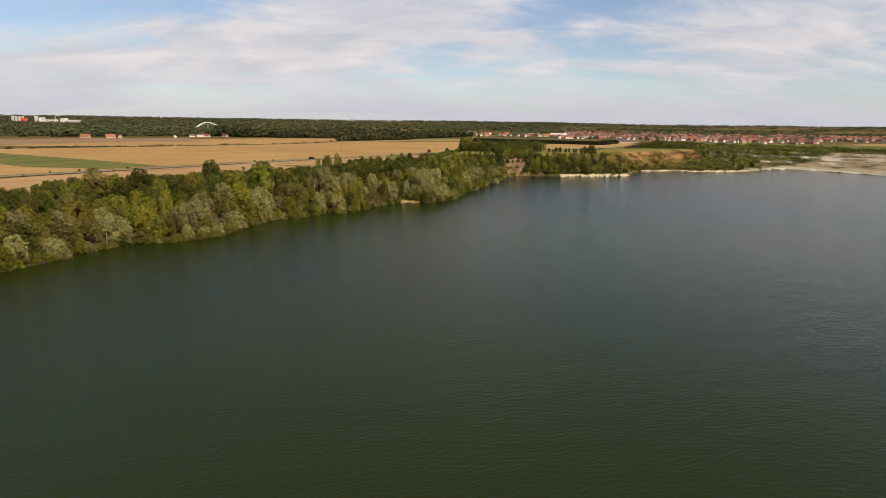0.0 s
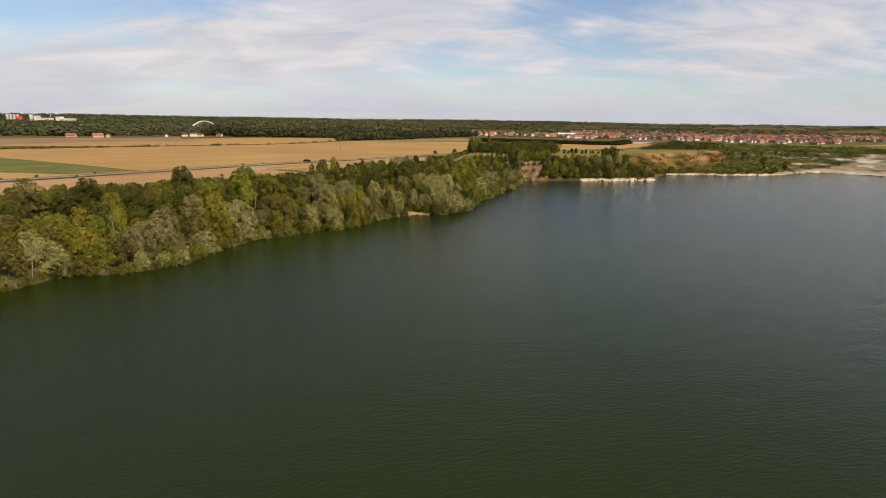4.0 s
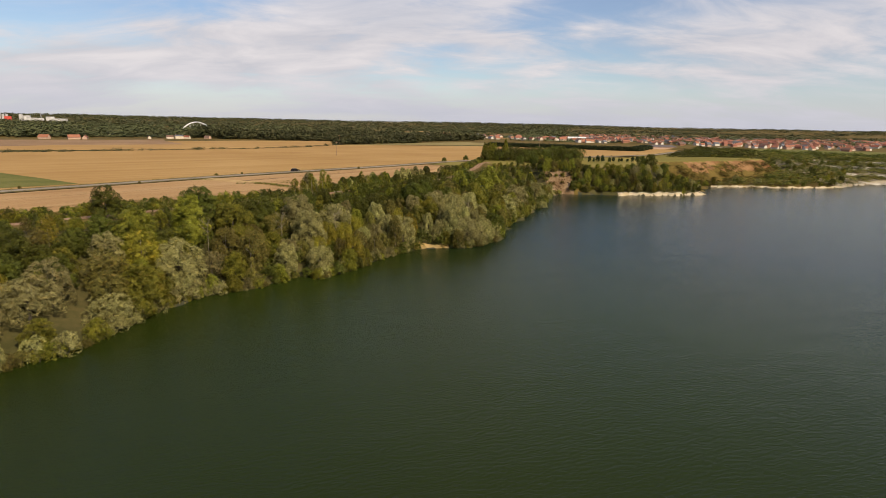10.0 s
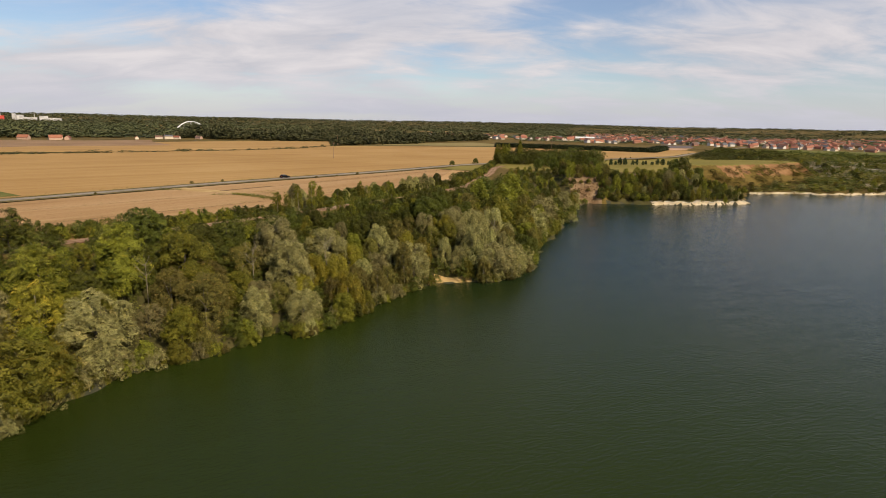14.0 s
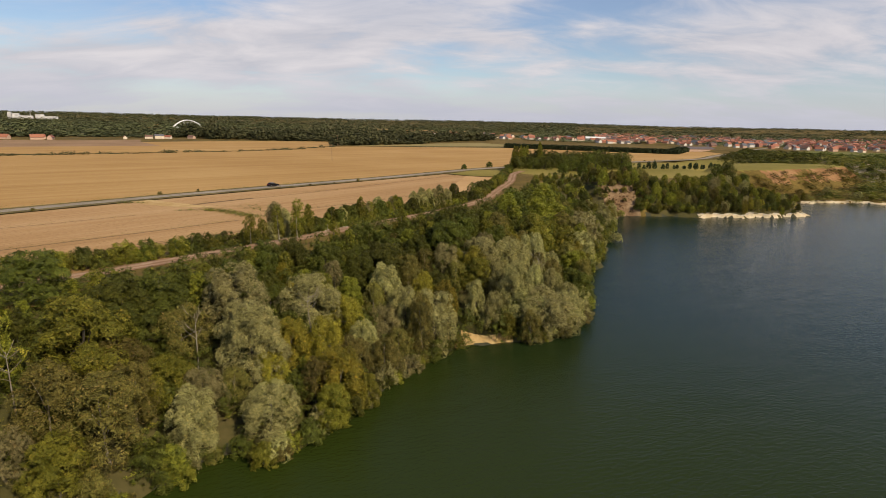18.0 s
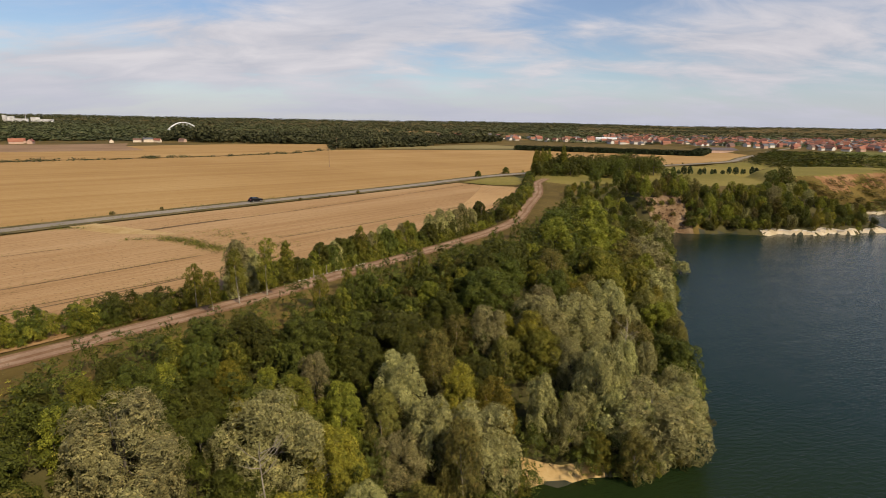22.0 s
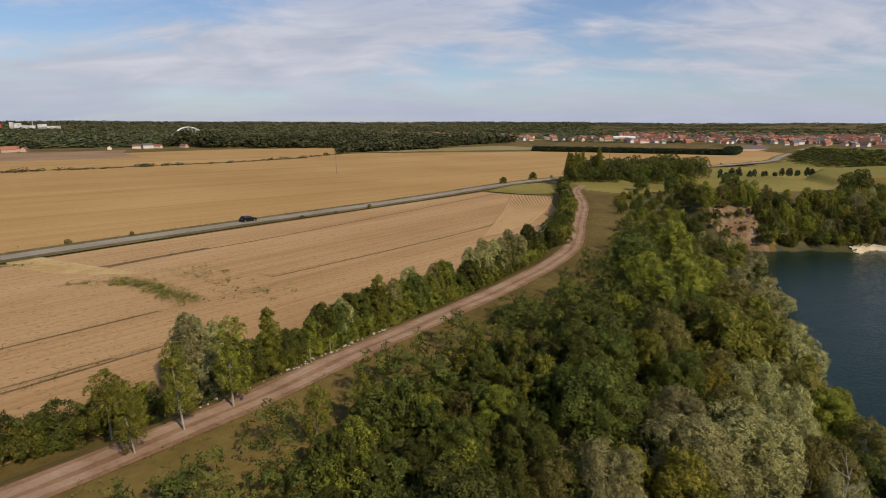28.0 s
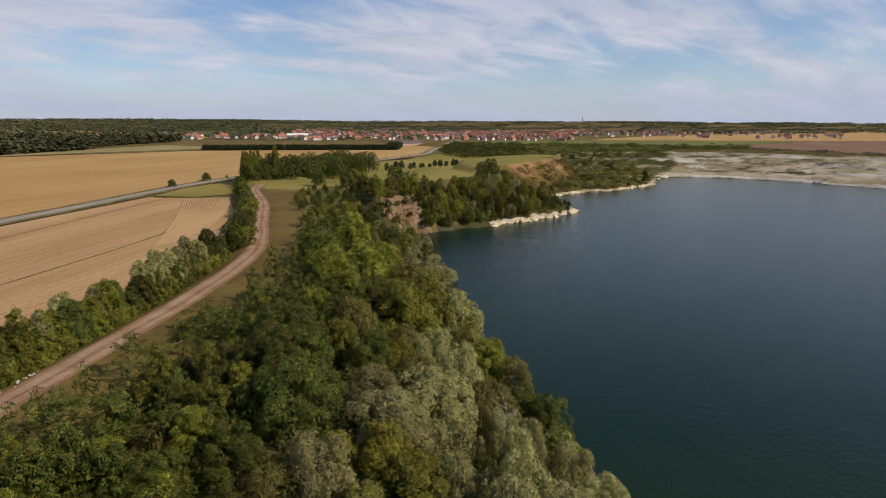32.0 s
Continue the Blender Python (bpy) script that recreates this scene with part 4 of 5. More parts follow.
# low sallows hanging into the water
for x, y in smooth_line(SHORE[3:25], 1.9):
    if y > 108:
        x -= 1.4
    if math.hypot((x - 4) / 2.0, y - 103) < 3.2:
        continue
    WATERSIDE[pick_kind(rng, dict(willow=1.5, green=2.5, dark=0.8, olive=2.2))].plant(rng, x + rng.uniform(-0.4, 0.8), y + rng.uniform(-0.8, 0.5), rng.uniform(0.45, 0.85), -0.1)

WATERSIDE["green"].plant(rng, -21.2, 67.4, 0.8, -0.1)
WATERSIDE["olive"].plant(rng, -19.8, 68.6, 0.7, -0.1)

# hedgerow between field and track
ROW = "hedgerow beside the track"
HEDGE = dict(
    willow=Kind("slender_willow", "slim silvery willow in the hedgerow", L_WILLOW, BARK, shapes(2, 400, 8.2, 3.9, 0.2, 54, 2300, 0.56, shape="oval", droop=0.25, slim=0.5), ROW, 2, 0.1),
    green=Kind("hedge_tree", "slim young green tree in the hedgerow", L_GREEN, BARK, shapes(3, 410, 6.0, 2.7, 0.1, 46, 1300, 0.56, shape="oval", droop=0.15, slim=0.55), ROW, 2, 0.08),
    dark=Kind("hedge_tree", "bushy dark green tree in the hedgerow", L_DARK, BARK, shapes(3, 420, 5.2, 3.4, 0.1, 46, 1400, 0.58, shape="oval", slim=0.6), ROW, 2, 0.08),
)
hedge = smooth_line([(-118, 44), (-96, 72), (-72, 97), (-56, 112), (-49, 119), (-42, 127)], 1.3)
for x, y in hedge:
    HSHRUB[pick_kind(rng, dict(green=3, dark=2, olive=0.6))].plant(rng, x + rng.uniform(-0.8, 0.8), y + rng.uniform(-0.8, 0.8), rng.uniform(0.75, 1.15))
hedge = smooth_line([(-36, 131), (-30.5, 139), (-25, 146.5), (-19, 155), (-10.5, 168), (-3, 181), (0, 187)], 1.25)
for i, (x, y) in enumerate(hedge):
    k = pick_kind(rng, dict(green=1.6, dark=4))
    if i % 2:
        HSHRUB["green"].plant(rng, x + 0.9, y - 0.7, rng.uniform(0.6, 0.9))
    HEDGE[k].plant(rng, x + rng.uniform(-0.7, 0.7), y + rng.uniform(-0.7, 0.7), rng.uniform(0.85, 1.12), tall=rng.uniform(0.8, 1.3))
for x, y, s in ((-38.6, 130.2, 1.1), (-39.6, 132.0, 1.0), (-37.4, 132.4, 0.98), (-36.6, 128.8, 0.75), (-38.8, 128.0, 0.7), (-27.6, 143.6, 0.84), (-22.4, 151, 0.78), (-20.4, 154.5, 0.9), (-17.6, 158, 0.85), (-12.4, 165.5, 0.92), (-10.6, 168.5, 1.0), (-8.8, 171.2, 1.02),
                (-7.2, 174, 1.0), (-5.6, 176.6, 1.0), (-4, 179.5, 0.92)):
    HEDGE["willow"].plant(rng, x, y, s)
for x, y, s in ((-37.3, 118.0, 0.8), (-35.3, 121.4, 1.0), (-32.9, 125.2, 1.1), (-40.6, 120.5, 0.9), (-12.4, 130.4, 0.85), (-8.6, 131.5, 0.75), (-21.4, 122.2, 0.7), (-24.4, 119.8, 0.75)):
    YOUNG["birch"].plant(rng, x, y, s)
hedge = smooth_line([(5, 193), (8, 203), (11, 219), (15, 236), (18, 252), (20.5, 268), (23, 286), (26, 304), (28, 314)], 2.1)
for x, y in hedge:
    HSHRUB[pick_kind(rng, dict(green=2, dark=3, olive=0.7))].plant(rng, x + rng.uniform(-0.8, 0.5), y + rng.uniform(-1, 1), rng.uniform(0.75, 1.2))
for x, y, s in ((4.5, 197, 0.62), (7, 201, 0.6), (1.5, 193, 0.5)):
    NEAR["dark"].plant(rng, x, y, s)

# grove with its row of poplars
GROVE = "trees of the field grove"
POPLAR = Kind("poplar_tree", "slender upright poplar at the edge of the grove", L_GREEN, BARK, shapes(2, 150, 14.6, 3.1, 0.5, 60, 2200, 0.68, shape="column", slim=0.6), GROVE, 1, 0.16)
OAK = Kind("grove_tree", "dark green crowded tree of the field grove", L_DARK, BARK, shapes(3, 160, 9.0, 8.0, 0.6, 30, 1500, 0.65, shape="dome", slim=0.55), GROVE, 1, 0.2)
for x, y, s in ((30, 320, 0.84), (31.2, 323, 0.9), (32.6, 325.5, 0.88), (34.4, 328, 0.92), (36.4, 330.5, 0.86), (38.5, 332.5, 0.9), (44.6, 328, 1.0), (45.8, 331, 1.04)):
    POPLAR.plant(rng, x, y, s * 1.14, FIELD_Z)
grove = [(31, 318), (42, 313), (72, 330), (97, 348), (106, 372), (98, 384), (60, 372), (38, 340)]
for iy in range(44, 60):
    for ix in range(3, 18):
        x, y = ix * 6.5 + rng.uniform(-1.6, 1.6), iy * 6.5 + rng.uniform(-1.6, 1.6)
        if inside(grove, x, y) < 0:
            OAK.plant(rng, x, y, rng.uniform(0.92, 1.2), FIELD_Z)
PINE = Kind("conifer", "small dark conifer in a row on the meadow", L_PINE, BARK, shapes(3, 170, 6.0, 4.2, 0.3, 40, 900, 0.5, shape="oval", slim=0.5), "row of conifers", 1, 0.12)
for i in range(17):
    x = 108 + i * 3.7 + rng.uniform(-0.8, 0.8)
    PINE.plant(rng, x, 356 + (x - 107) * 0.25 + rng.uniform(-2, 2), rng.uniform(0.4, 0.85), FIELD_Z + 0.2, rng.uniform(0.8, 1.15))

# trees of the headland, with the big round ones on the meadow's edge
for iy in range(50, 74):
    for ix in range(14, 42):
        x, y = ix * 4.4 + rng.uniform(-1.4, 1.4), iy * 4.4 + rng.uniform(-1.4, 1.4)
        ds, dm = inside(SHORE, x, y), inside(MOUND, x, y)
        if ds < 1.6 or ds > (44 if x < 66 else 29) or x > 178 or dm < 2 or y < 240 or y > 320 or (x < 74 and ds < 14) or (y > 284 and x < 110 and ds > 36):
            continue
        if dm < 24 and x > 140 and (y > 296 or rng.random() < 0.5):
            continue
        k = pick_kind(rng, dict(dark=2.2, green=3, yellow=1, olive=2.4, willow=0.6))
        MID[k].plant(rng, x, y, rng.uniform(0.46, 0.72) * (0.7 if ds < 6 else 1) * (0.72 if x > 120 else 1.0), tall=rng.uniform(0.85, 1.25))
for x, y, s in ((77, 277, 0.95), (130, 292, 1.0), (124, 290, 0.8), (140, 296, 0.8), (50, 286, 0.7), (57, 276, 0.7)):
    MID["dark"].plant(rng, x, y, s)

# low bushes along the headland's shore
for x, y in smooth_line([(74, 246.5), (86, 247), (98, 247.5), (112, 249.5), (128, 252.5), (142, 256.5)], 1.7):
    WATERSIDE[pick_kind(rng, dict(green=2, dark=3, olive=1.5))].plant(rng, x + rng.uniform(-0.6, 0.6), y + (rng.uniform(-1.2, 2) if x < 98 else rng.uniform(1.5, 4)), rng.uniform(0.5, 1.0))
# young trees and scrub on the north bank
for i in range(330):
    x, y = rng.uniform(160, 345), rng.uniform(290, 470)
    ds, dm = inside(SHORE, x, y), inside(MOUND, x, y)
    if ds < 2.5 or dm < 4 or ds > 150 or dm < 20 or (x > 285 and rng.random() < 0.8) or (x < 235 and y > 395) or (x > 300 and ds < 60):
        continue
    if rng.random() < 0.5:
        MID[pick_kind(rng, dict(green=3, dark=1.5, yellow=2, olive=2, willow=1))].plant(rng, x, y, rng.uniform(0.35, 0.6))
    else:
        SHRUB[pick_kind(rng, dict(green=3, dark=2, olive=2, willow=1))].plant(rng, x, y, rng.uniform(0.6, 1.1))
# shrubs and loose rock on the rubble slope
for x, y, k, s in ((60, 246, "olive", 0.8), (62, 252, "dark", 0.9), (70, 254, "green", 0.7), (75, 249, "dark", 0.9), (66, 257, "olive", 0.9), (58, 250, "dark", 1.0), (72, 258, "dark", 0.9), (64, 248, "olive", 0.6), (69, 249, "olive", 0.5), (61, 243, "green", 0.8), (73, 246.8, "olive", 0.6), (66, 252.5, "green", 0.5), (79, 250, "dark", 1.1), (77, 253, "green", 1.0)):
    SHRUB[k].plant(rng, x, y, s)
# bushes on the road verge
for x, y, s in ((5, 321, 0.95), (20, 340, 1.1)):
    NEAR["dark"].plant(rng, x - 1, y + 5, s * 0.4, FIELD_Z)
for i in range(0, len(road_line), 2):
    x, y = road_line[i]
    if -240 < x < 300 and rng.random() < 0.3:
        n = sides_of(road_line)[i]
        side = rng.choice((-1, 1))
        SHRUB["olive"].plant(rng, x + n[0] * 4.6 * side, y + n[1] * 4.6 * side, rng.uniform(0.2, 0.42), FIELD_Z + 0.1)


# ---- far woods: real clumps, far too many to count ----
def far_wood(name, spots, heights, widths, leaves, mat, label, seed, sink=0.3):
    r = np.random.default_rng(seed)
    n = len(spots)
    v0, f0, _ = crown_shape(seed, 1.0, 1.0, 0.05, 14, leaves, 0.17, shape="dome", slim=0.6)
    v1, f1, _ = crown_shape(seed + 1, 1.0, 1.0, 0.05, 14, leaves, 0.17, shape="oval", slim=0.6)
    base = np.stack([v0, v1])[r.integers(0, 2, n)]
    a = r.random(n) * 2 * np.pi
    ca, sa = np.cos(a)[:, None], np.sin(a)[:, None]
    w = widths[:, None]
    x = (base[:, :, 0] * ca - base[:, :, 1] * sa) * w + spots[:, :1]
    y = (base[:, :, 0] * sa + base[:, :, 1] * ca) * w + spots[:, 1:]
    z = base[:, :, 2] * heights[:, None] + ground_z(spots[:, 0], spots[:, 1])[:, None] - sink
    v = np.stack([x, y, z], -1).reshape(-1, 3)
    ob = part(name, v, np.arange(len(v)).reshape(-1, 3), mat)
    return tagged(ob, label, "woodland", kind="stuff")


def wood_patch(name, poly, spacing, h, label, seed, leaves=90, mat=None):
    q = scatter(poly, spacing, seed)
    r = np.random.default_rng(seed)
    h = h * (0.8 + 0.42 * rumple(q[:, 0] * 0.11, q[:, 1] * 0.05))
    return far_wood(name, q, h * (0.38 + 0.85 * r.random(len(q)) ** 1.3), spacing * (1.2 + 0.7 * r.random(len(q))), leaves, mat or L_FAR, label, seed)


wood_patch("far_wood", [(-150, 675), (-126, 640), (-117, 567), (-79, 608), (-35, 668), (-28, 735), (40, 820), (60, 900), (-100, 900), (-300, 900), (-345, 700), (-266, 664)], 11, 14.5, "dark woodland belt behind the fields", 201, 140)
wood_patch("far_wood", [(-345, 670), (-300, 900), (-700, 1000), (-800, 760), (-560, 560), (-480, 590), (-400, 660)], 15, 11.5, "dark woodland round the farmsteads", 202, 110)
hq = scatter([(52, 612), (54, 624), (128, 596), (203, 566), (236, 632), (245, 628), (207, 553), (128, 584)], 2.0, 203)
hr = np.random.default_rng(203)
far_wood("far_hedge", hq, 5.4 * (0.88 + 0.16 * hr.random(len(hq))), 4.6 + 1.2 * hr.random(len(hq)), 70, L_PINE, "dense dark clipped hedge round a plantation", 203)
wood_patch("field_hedge", [(-330, 298), (-254, 366), (-214, 402), (-167, 447), (-135, 492), (-117, 560), (-113, 556), (-131, 489), (-163, 444), (-210, 399), (-250, 362), (-326, 294)], 3.2, 2.6,
           "low scrubby hedge across the cereal field", 204, 60)
wood_patch("bank_scrub", [(158, 290), (172, 302), (222, 306), (262, 317), (283, 335), (300, 346), (330, 352), (420, 440), (500, 460), (400, 545), (310, 600), (262, 555), (236, 470), (246, 400), (262, 380),
                         (238, 352), (206, 324), (176, 306)], 7.0, 4.4, "dense young scrub on the north bank", 207, 90, L_DARK)
wood_patch("bank_scrub", [(158, 290), (172, 302), (222, 306), (262, 317), (283, 335), (330, 360), (420, 450), (310, 590), (262, 555), (262, 398), (240, 352), (178, 307)], 9.5, 4.6,
           "olive willow scrub on the north bank", 208, 90, L_OLIVE)
wood_patch("terrace_scrub", [(332, 348), (358, 300), (372, 240), (420, 200), (520, 260), (520, 380), (500, 460), (420, 440)], 11.0, 1.7, "low dry scrub on the quarry terraces", 209, 60, L_OLIVE)
wood_patch("field_edge_hedge", [(506, 462), (526, 383), (517, 304), (519, 250), (524, 250), (522, 304), (531, 384), (511, 464)], 3.4, 3.2, "broken dark hedge along the brown field", 210, 60)
wood_patch("slope_scrub", [(150, 314), (166, 324), (195, 337), (218, 352), (244, 374), (256, 370), (240, 350), (206, 322), (176, 304), (158, 298)], 4.6, 3.2, "olive scrub below the earth face", 211, 80, L_OLIVE)
wood_patch("slope_scrub", [(140, 312), (172, 326), (205, 345), (244, 377), (250, 366), (206, 332), (160, 310)], 7.0, 2.2, "green scrub climbing the earth face", 212, 80, L_GREEN)
wood_patch("scrub_belt", [(262, 560), (330, 640), (420, 560), (560, 450), (520, 420), (380, 470), (300, 500)], 7, 5.5, "young scrub wood beyond the quarry", 205, 70, L_DARK)
wood_patch("roadside_wood", [(205, 470), (250, 545), (300, 600), (330, 580), (300, 480), (240, 420), (215, 420)], 6, 5.5, "young bushy wood beside the road", 206, 80, L_DARK)
for i, (r0, r1, sp, h) in enumerate(((720, 1100, 17, 10), (1100, 1700, 23, 11), (1700, 2700, 32, 12), (2700, 4700, 46, 15))):
    poly = [(r0 * math.sin(a), 80 + r0 * math.cos(a)) for a in np.radians(np.arange(-48, 75, 6))]
    poly += [(r1 * math.sin(a), 80 + r1 * math.cos(a)) for a in np.radians(np.arange(72, -51, -6))]
    q = scatter(poly, sp, 220 + i)
    # woods in long belts with open farmland between them
    keep = rumple(q[:, 0] * 0.016 / (1 + i * 0.3), q[:, 1] * 0.045) > (-0.1, -0.05, -0.1, -0.15)[i]
    ang = np.degrees(np.arctan2(q[:, 0], q[:, 1] - 80))
    if i == 0:
        keep &= (ang < -12)
    keep &= (ang < 12) | (rumple(q[:, 0] * 0.021 + 5, q[:, 1] * 0.034) > -0.22)
    keep &= ~((ang > 40) & (np.hypot(q[:, 0], q[:, 1]) < 1500))
    q = q[keep]
    r = np.random.default_rng(i)
    ang = np.degrees(np.arctan2(q[:, 0], q[:, 1] - 80))
    far_wood("far_wood", q, h * np.where(ang > 12, 0.75, 1.0) * (0.55 + 0.5 * r.random(len(q))), sp * (0.85 + 0.6 * r.random(len(q))), (56, 40, 30, 22)[i], L_FAR, "distant scattered woods on the plain", 230 + i)

# ---- village ----
ROOFS = [plain("orange_tile", (0.31, 0.125, 0.072)), plain("red_tile", (0.25, 0.092, 0.058)), plain("brown_tile", (0.17, 0.098, 0.072)), plain("slate", (0.12, 0.12, 0.13))]
WALLS = [plain("white_render", (0.60, 0.565, 0.50)), plain("red_brick", (0.34, 0.17, 0.11)), plain("cream_render", (0.60, 0.50, 0.38)), plain("pale_brick", (0.45, 0.30, 0.22))]
GLASS = plain("window_dark", (0.03, 0.035, 0.04), 0.15)
made_houses = {}


def house(rng, x, y, turn, z=None, size=1.0):
    k = (rng.randrange(4), rng.choices(range(4), (4, 3, 1.5, 1))[0])
    z = gz(x, y) if z is None else z
    s = rng.uniform(0.56, 0.78) * size
    m = pose(x, y, z - 0.1, 0, 0, turn) @ Matrix.Scale(s, 4)
    if k in made_houses:
        root = copy_thing(made_houses[k], m)
        root.matrix_basis = m
        return root
    root = new("house")
    w, l, e, t = 4.2, 6.0 + k[0], 4.0 + 0.6 * k[1], 8.2
    Build().prism([(-w, 0), (w, 0), (w, e), (0, t - 0.1), (-w, e)], -l, l).make("wall", WALLS[k[0]], root)
    Build().prism([(-w - 0.5, e - 0.4), (-w - 0.5, e - 0.1), (0, t + 0.2), (w + 0.5, e - 0.1), (w + 0.5, e - 0.4), (0, t - 0.08)], -l - 0.3, l + 0.3).make("roof", ROOFS[k[1]], root)
    Build().box(-0.4, 0.4, l - 1.6, l - 0.8, t - 0.8, t + 1.1).make("chimney", WALLS[1], root)
    for yy in (-l * 0.55, l * 0.5):
        Build().box(w - 0.04, w + 0.04, yy - 0.6, yy + 0.6, 1.0, 2.4).make("window", GLASS, root)
    root.matrix_basis = m
    tagged(root, "small village house with a tiled pitched roof", "house", "village houses")
    made_houses[k] = root
    return root


vr = random.Random(8)
for count, x0, x1, y0, y1, tilt in ((110, 215, 600, 840, 1020, 0.12), (90, 420, 1000, 940, 1300, 0.15), (14, -40, 200, 900, 1040, 0.0), (26, 900, 1500, 960, 1260, 0.1), (20, 560, 900, 880, 980, 0.1)):
    for i in range(count):
        x, y = vr.uniform(x0, x1), vr.uniform(y0, y1)
        house(vr, x, y + (x - x0) * tilt, vr.choice((20, 110, 35, 125)) + vr.uniform(-6, 6))
for x, y in ((-404, 566), (-412, 580), (-396, 574), (-350, 622), (-337, 646), (-328, 650), (-320, 654), (-300, 668), (-432, 560)):
    house(vr, x, y, vr.uniform(0, 180), FIELD_Z - 0.1, 0.78)
wood_patch("village_trees", [(120, 860), (420, 830), (1000, 950), (1500, 1000), (1500, 1350), (900, 1400), (100, 1150)], 18, 5.6, "garden trees between the village houses", 240, 50)


def far_roofs(seed, count, az0, az1, d0, d1):
    """The crowded far streets: gabled houses, too many and too small to pick apart."""
    r = random.Random(seed)
    v, f, slots = [], [], []
    for i in range(count):
        az, d = radians(r.uniform(az0, az1)), r.uniform(d0, d1)
        x, y = -13 + d * math.sin(az), 81 + d * math.cos(az)
        turn, w, l, e = radians(r.choice((20, 110, 35, 125)) + r.uniform(-8, 8)), r.uniform(2.1, 2.9), r.uniform(3.0, 5.6), r.uniform(2.2, 3.6)
        t, z = e + w * r.uniform(0.75, 0.95), gz(x, y) - 0.2
        wall, roof = r.choices(range(4), (5, 2, 3, 2))[0], 4 + r.choices(range(4), (4, 3, 2, 2))[0]
        c, sn = math.cos(turn), math.sin(turn)
        k = len(v)
        for px, py, pz in [(sx * w, sy * l, zz) for sy in (-1, 1) for sx, zz in ((-1, 0), (1, 0), (1, e), (0, t - 0.15), (-1, e))]:
            v.append((x + px * c - py * sn, y + px * sn + py * c, z + pz))
        f += [(k, k + 1, k + 2, k + 3, k + 4), (k + 9, k + 8, k + 7, k + 6, k + 5), (k + 1, k + 6, k + 7, k + 2), (k, k + 4, k + 9, k + 5)]
        slots += [wall] * 4
        k = len(v)
        for px, py, pz in [(sx * (w + 0.4), sy * (l + 0.3), zz) for sy in (-1, 1) for sx, zz in ((-1, e - 0.3), (0, t), (1, e - 0.3), (1, e), (0, t + 0.3), (-1, e))]:
            v.append((x + px * c - py * sn, y + px * sn + py * c, z + pz))
        f += [(k, k + 1, k + 4, k + 5), (k + 1, k + 2, k + 3, k + 4), (k + 6, k + 11, k + 10, k + 7), (k + 7, k + 10, k + 9, k + 8), (k + 5, k + 4, k + 10, k + 11), (k + 4, k + 3, k + 9, k + 10),
              (k, k + 5, k + 11, k + 6), (k + 3, k + 2, k + 8, k + 9)]
        slots += [roof] * 8
    ob = part("village_streets", v, f, WALLS + ROOFS)
    ob.data.polygons.foreach_set("material_index", np.array(slots, np.int32))
    return tagged(ob, "crowded tiled houses of the far village", "houses", kind="stuff")


far_roofs(61, 620, 15, 42, 790, 1500)
far_roofs(62, 150, 40, 64, 1050, 1700)
far_roofs(63, 50, -2, 14, 830, 1100)


def shed(x, y, turn, w, l, h, wall, roof, label):
    root = empty("shed", x, y, gz(x, y) - 0.1, turn)
    Build().prism([(-w, 0), (w, 0), (w, h), (0, h + w * 0.22), (-w, h)], -l, l).make("wall", wall, root)
    Build().prism([(-w - 0.4, h - 0.1), (-w - 0.4, h + 0.15), (0, h + w * 0.22 + 0.35), (w + 0.4, h + 0.15), (w + 0.4, h - 0.1), (0, h + w * 0.22 + 0.05)], -l - 0.3, l + 0.3).make("roof", roof, root)
    Build().box(-1.6, 1.6, -l - 0.06, -l + 0.02, 0.1, 3.2).make("door", GLASS, root)
    return tagged(root, label, "shed")


shed(258, 642, 105, 9, 19, 2.6, WALLS[3], plain("fibre_cement", (0.13, 0.105, 0.10)), "long low farm shed with a grey roof")
shed(222, 935, 80, 8, 15, 5.0, WALLS[0], plain("white_sheet", (0.7, 0.7, 0.68)), "white industrial shed before the village")
shed(262, 880, 95, 8, 13, 4.0, WALLS[2], ROOFS[2], "cream shed by the village edge")

# ---- works with its chimney, far off ----
PALE = plain("pale_concrete", (0.46, 0.45, 0.44), vary=0.3, scale=0.08)
RED = plain("red_cladding", (0.50, 0.07, 0.05))
works = new("factory")
works.matrix_basis = pose(-1400, 1900, gz(-1400, 1900) + 4, 0, 0, 30) @ Matrix.Scale(0.6, 4)
for x, y, w, l, h in ((0, 0, 30, 18, 16), (60, 10, 20, 14, 24), (110, -10, 34, 20, 14), (-50, 30, 16, 16, 28), (-78, 32, 9, 9, 34)):
    Build().box(x - w, x + w, y - l, y + l, -1, h).make("hall", PALE, works)
Build().box(-150, -118, -10, 10, -1, 22).make("red_hall", RED, works, "red clad hall")
for i in range(4):
    Build().tube([(-190 + i * 16, 20, -1), (-190 + i * 16, 20, 34)], [7, 7], 14).make("silo", PALE, works)
Build().tube([(18, 0, 0), (18, 0, 46)], [2.2, 1.4], 12).make("chimney", PALE, works)
tagged(works, "distant pale works with silos and a chimney", "factory")

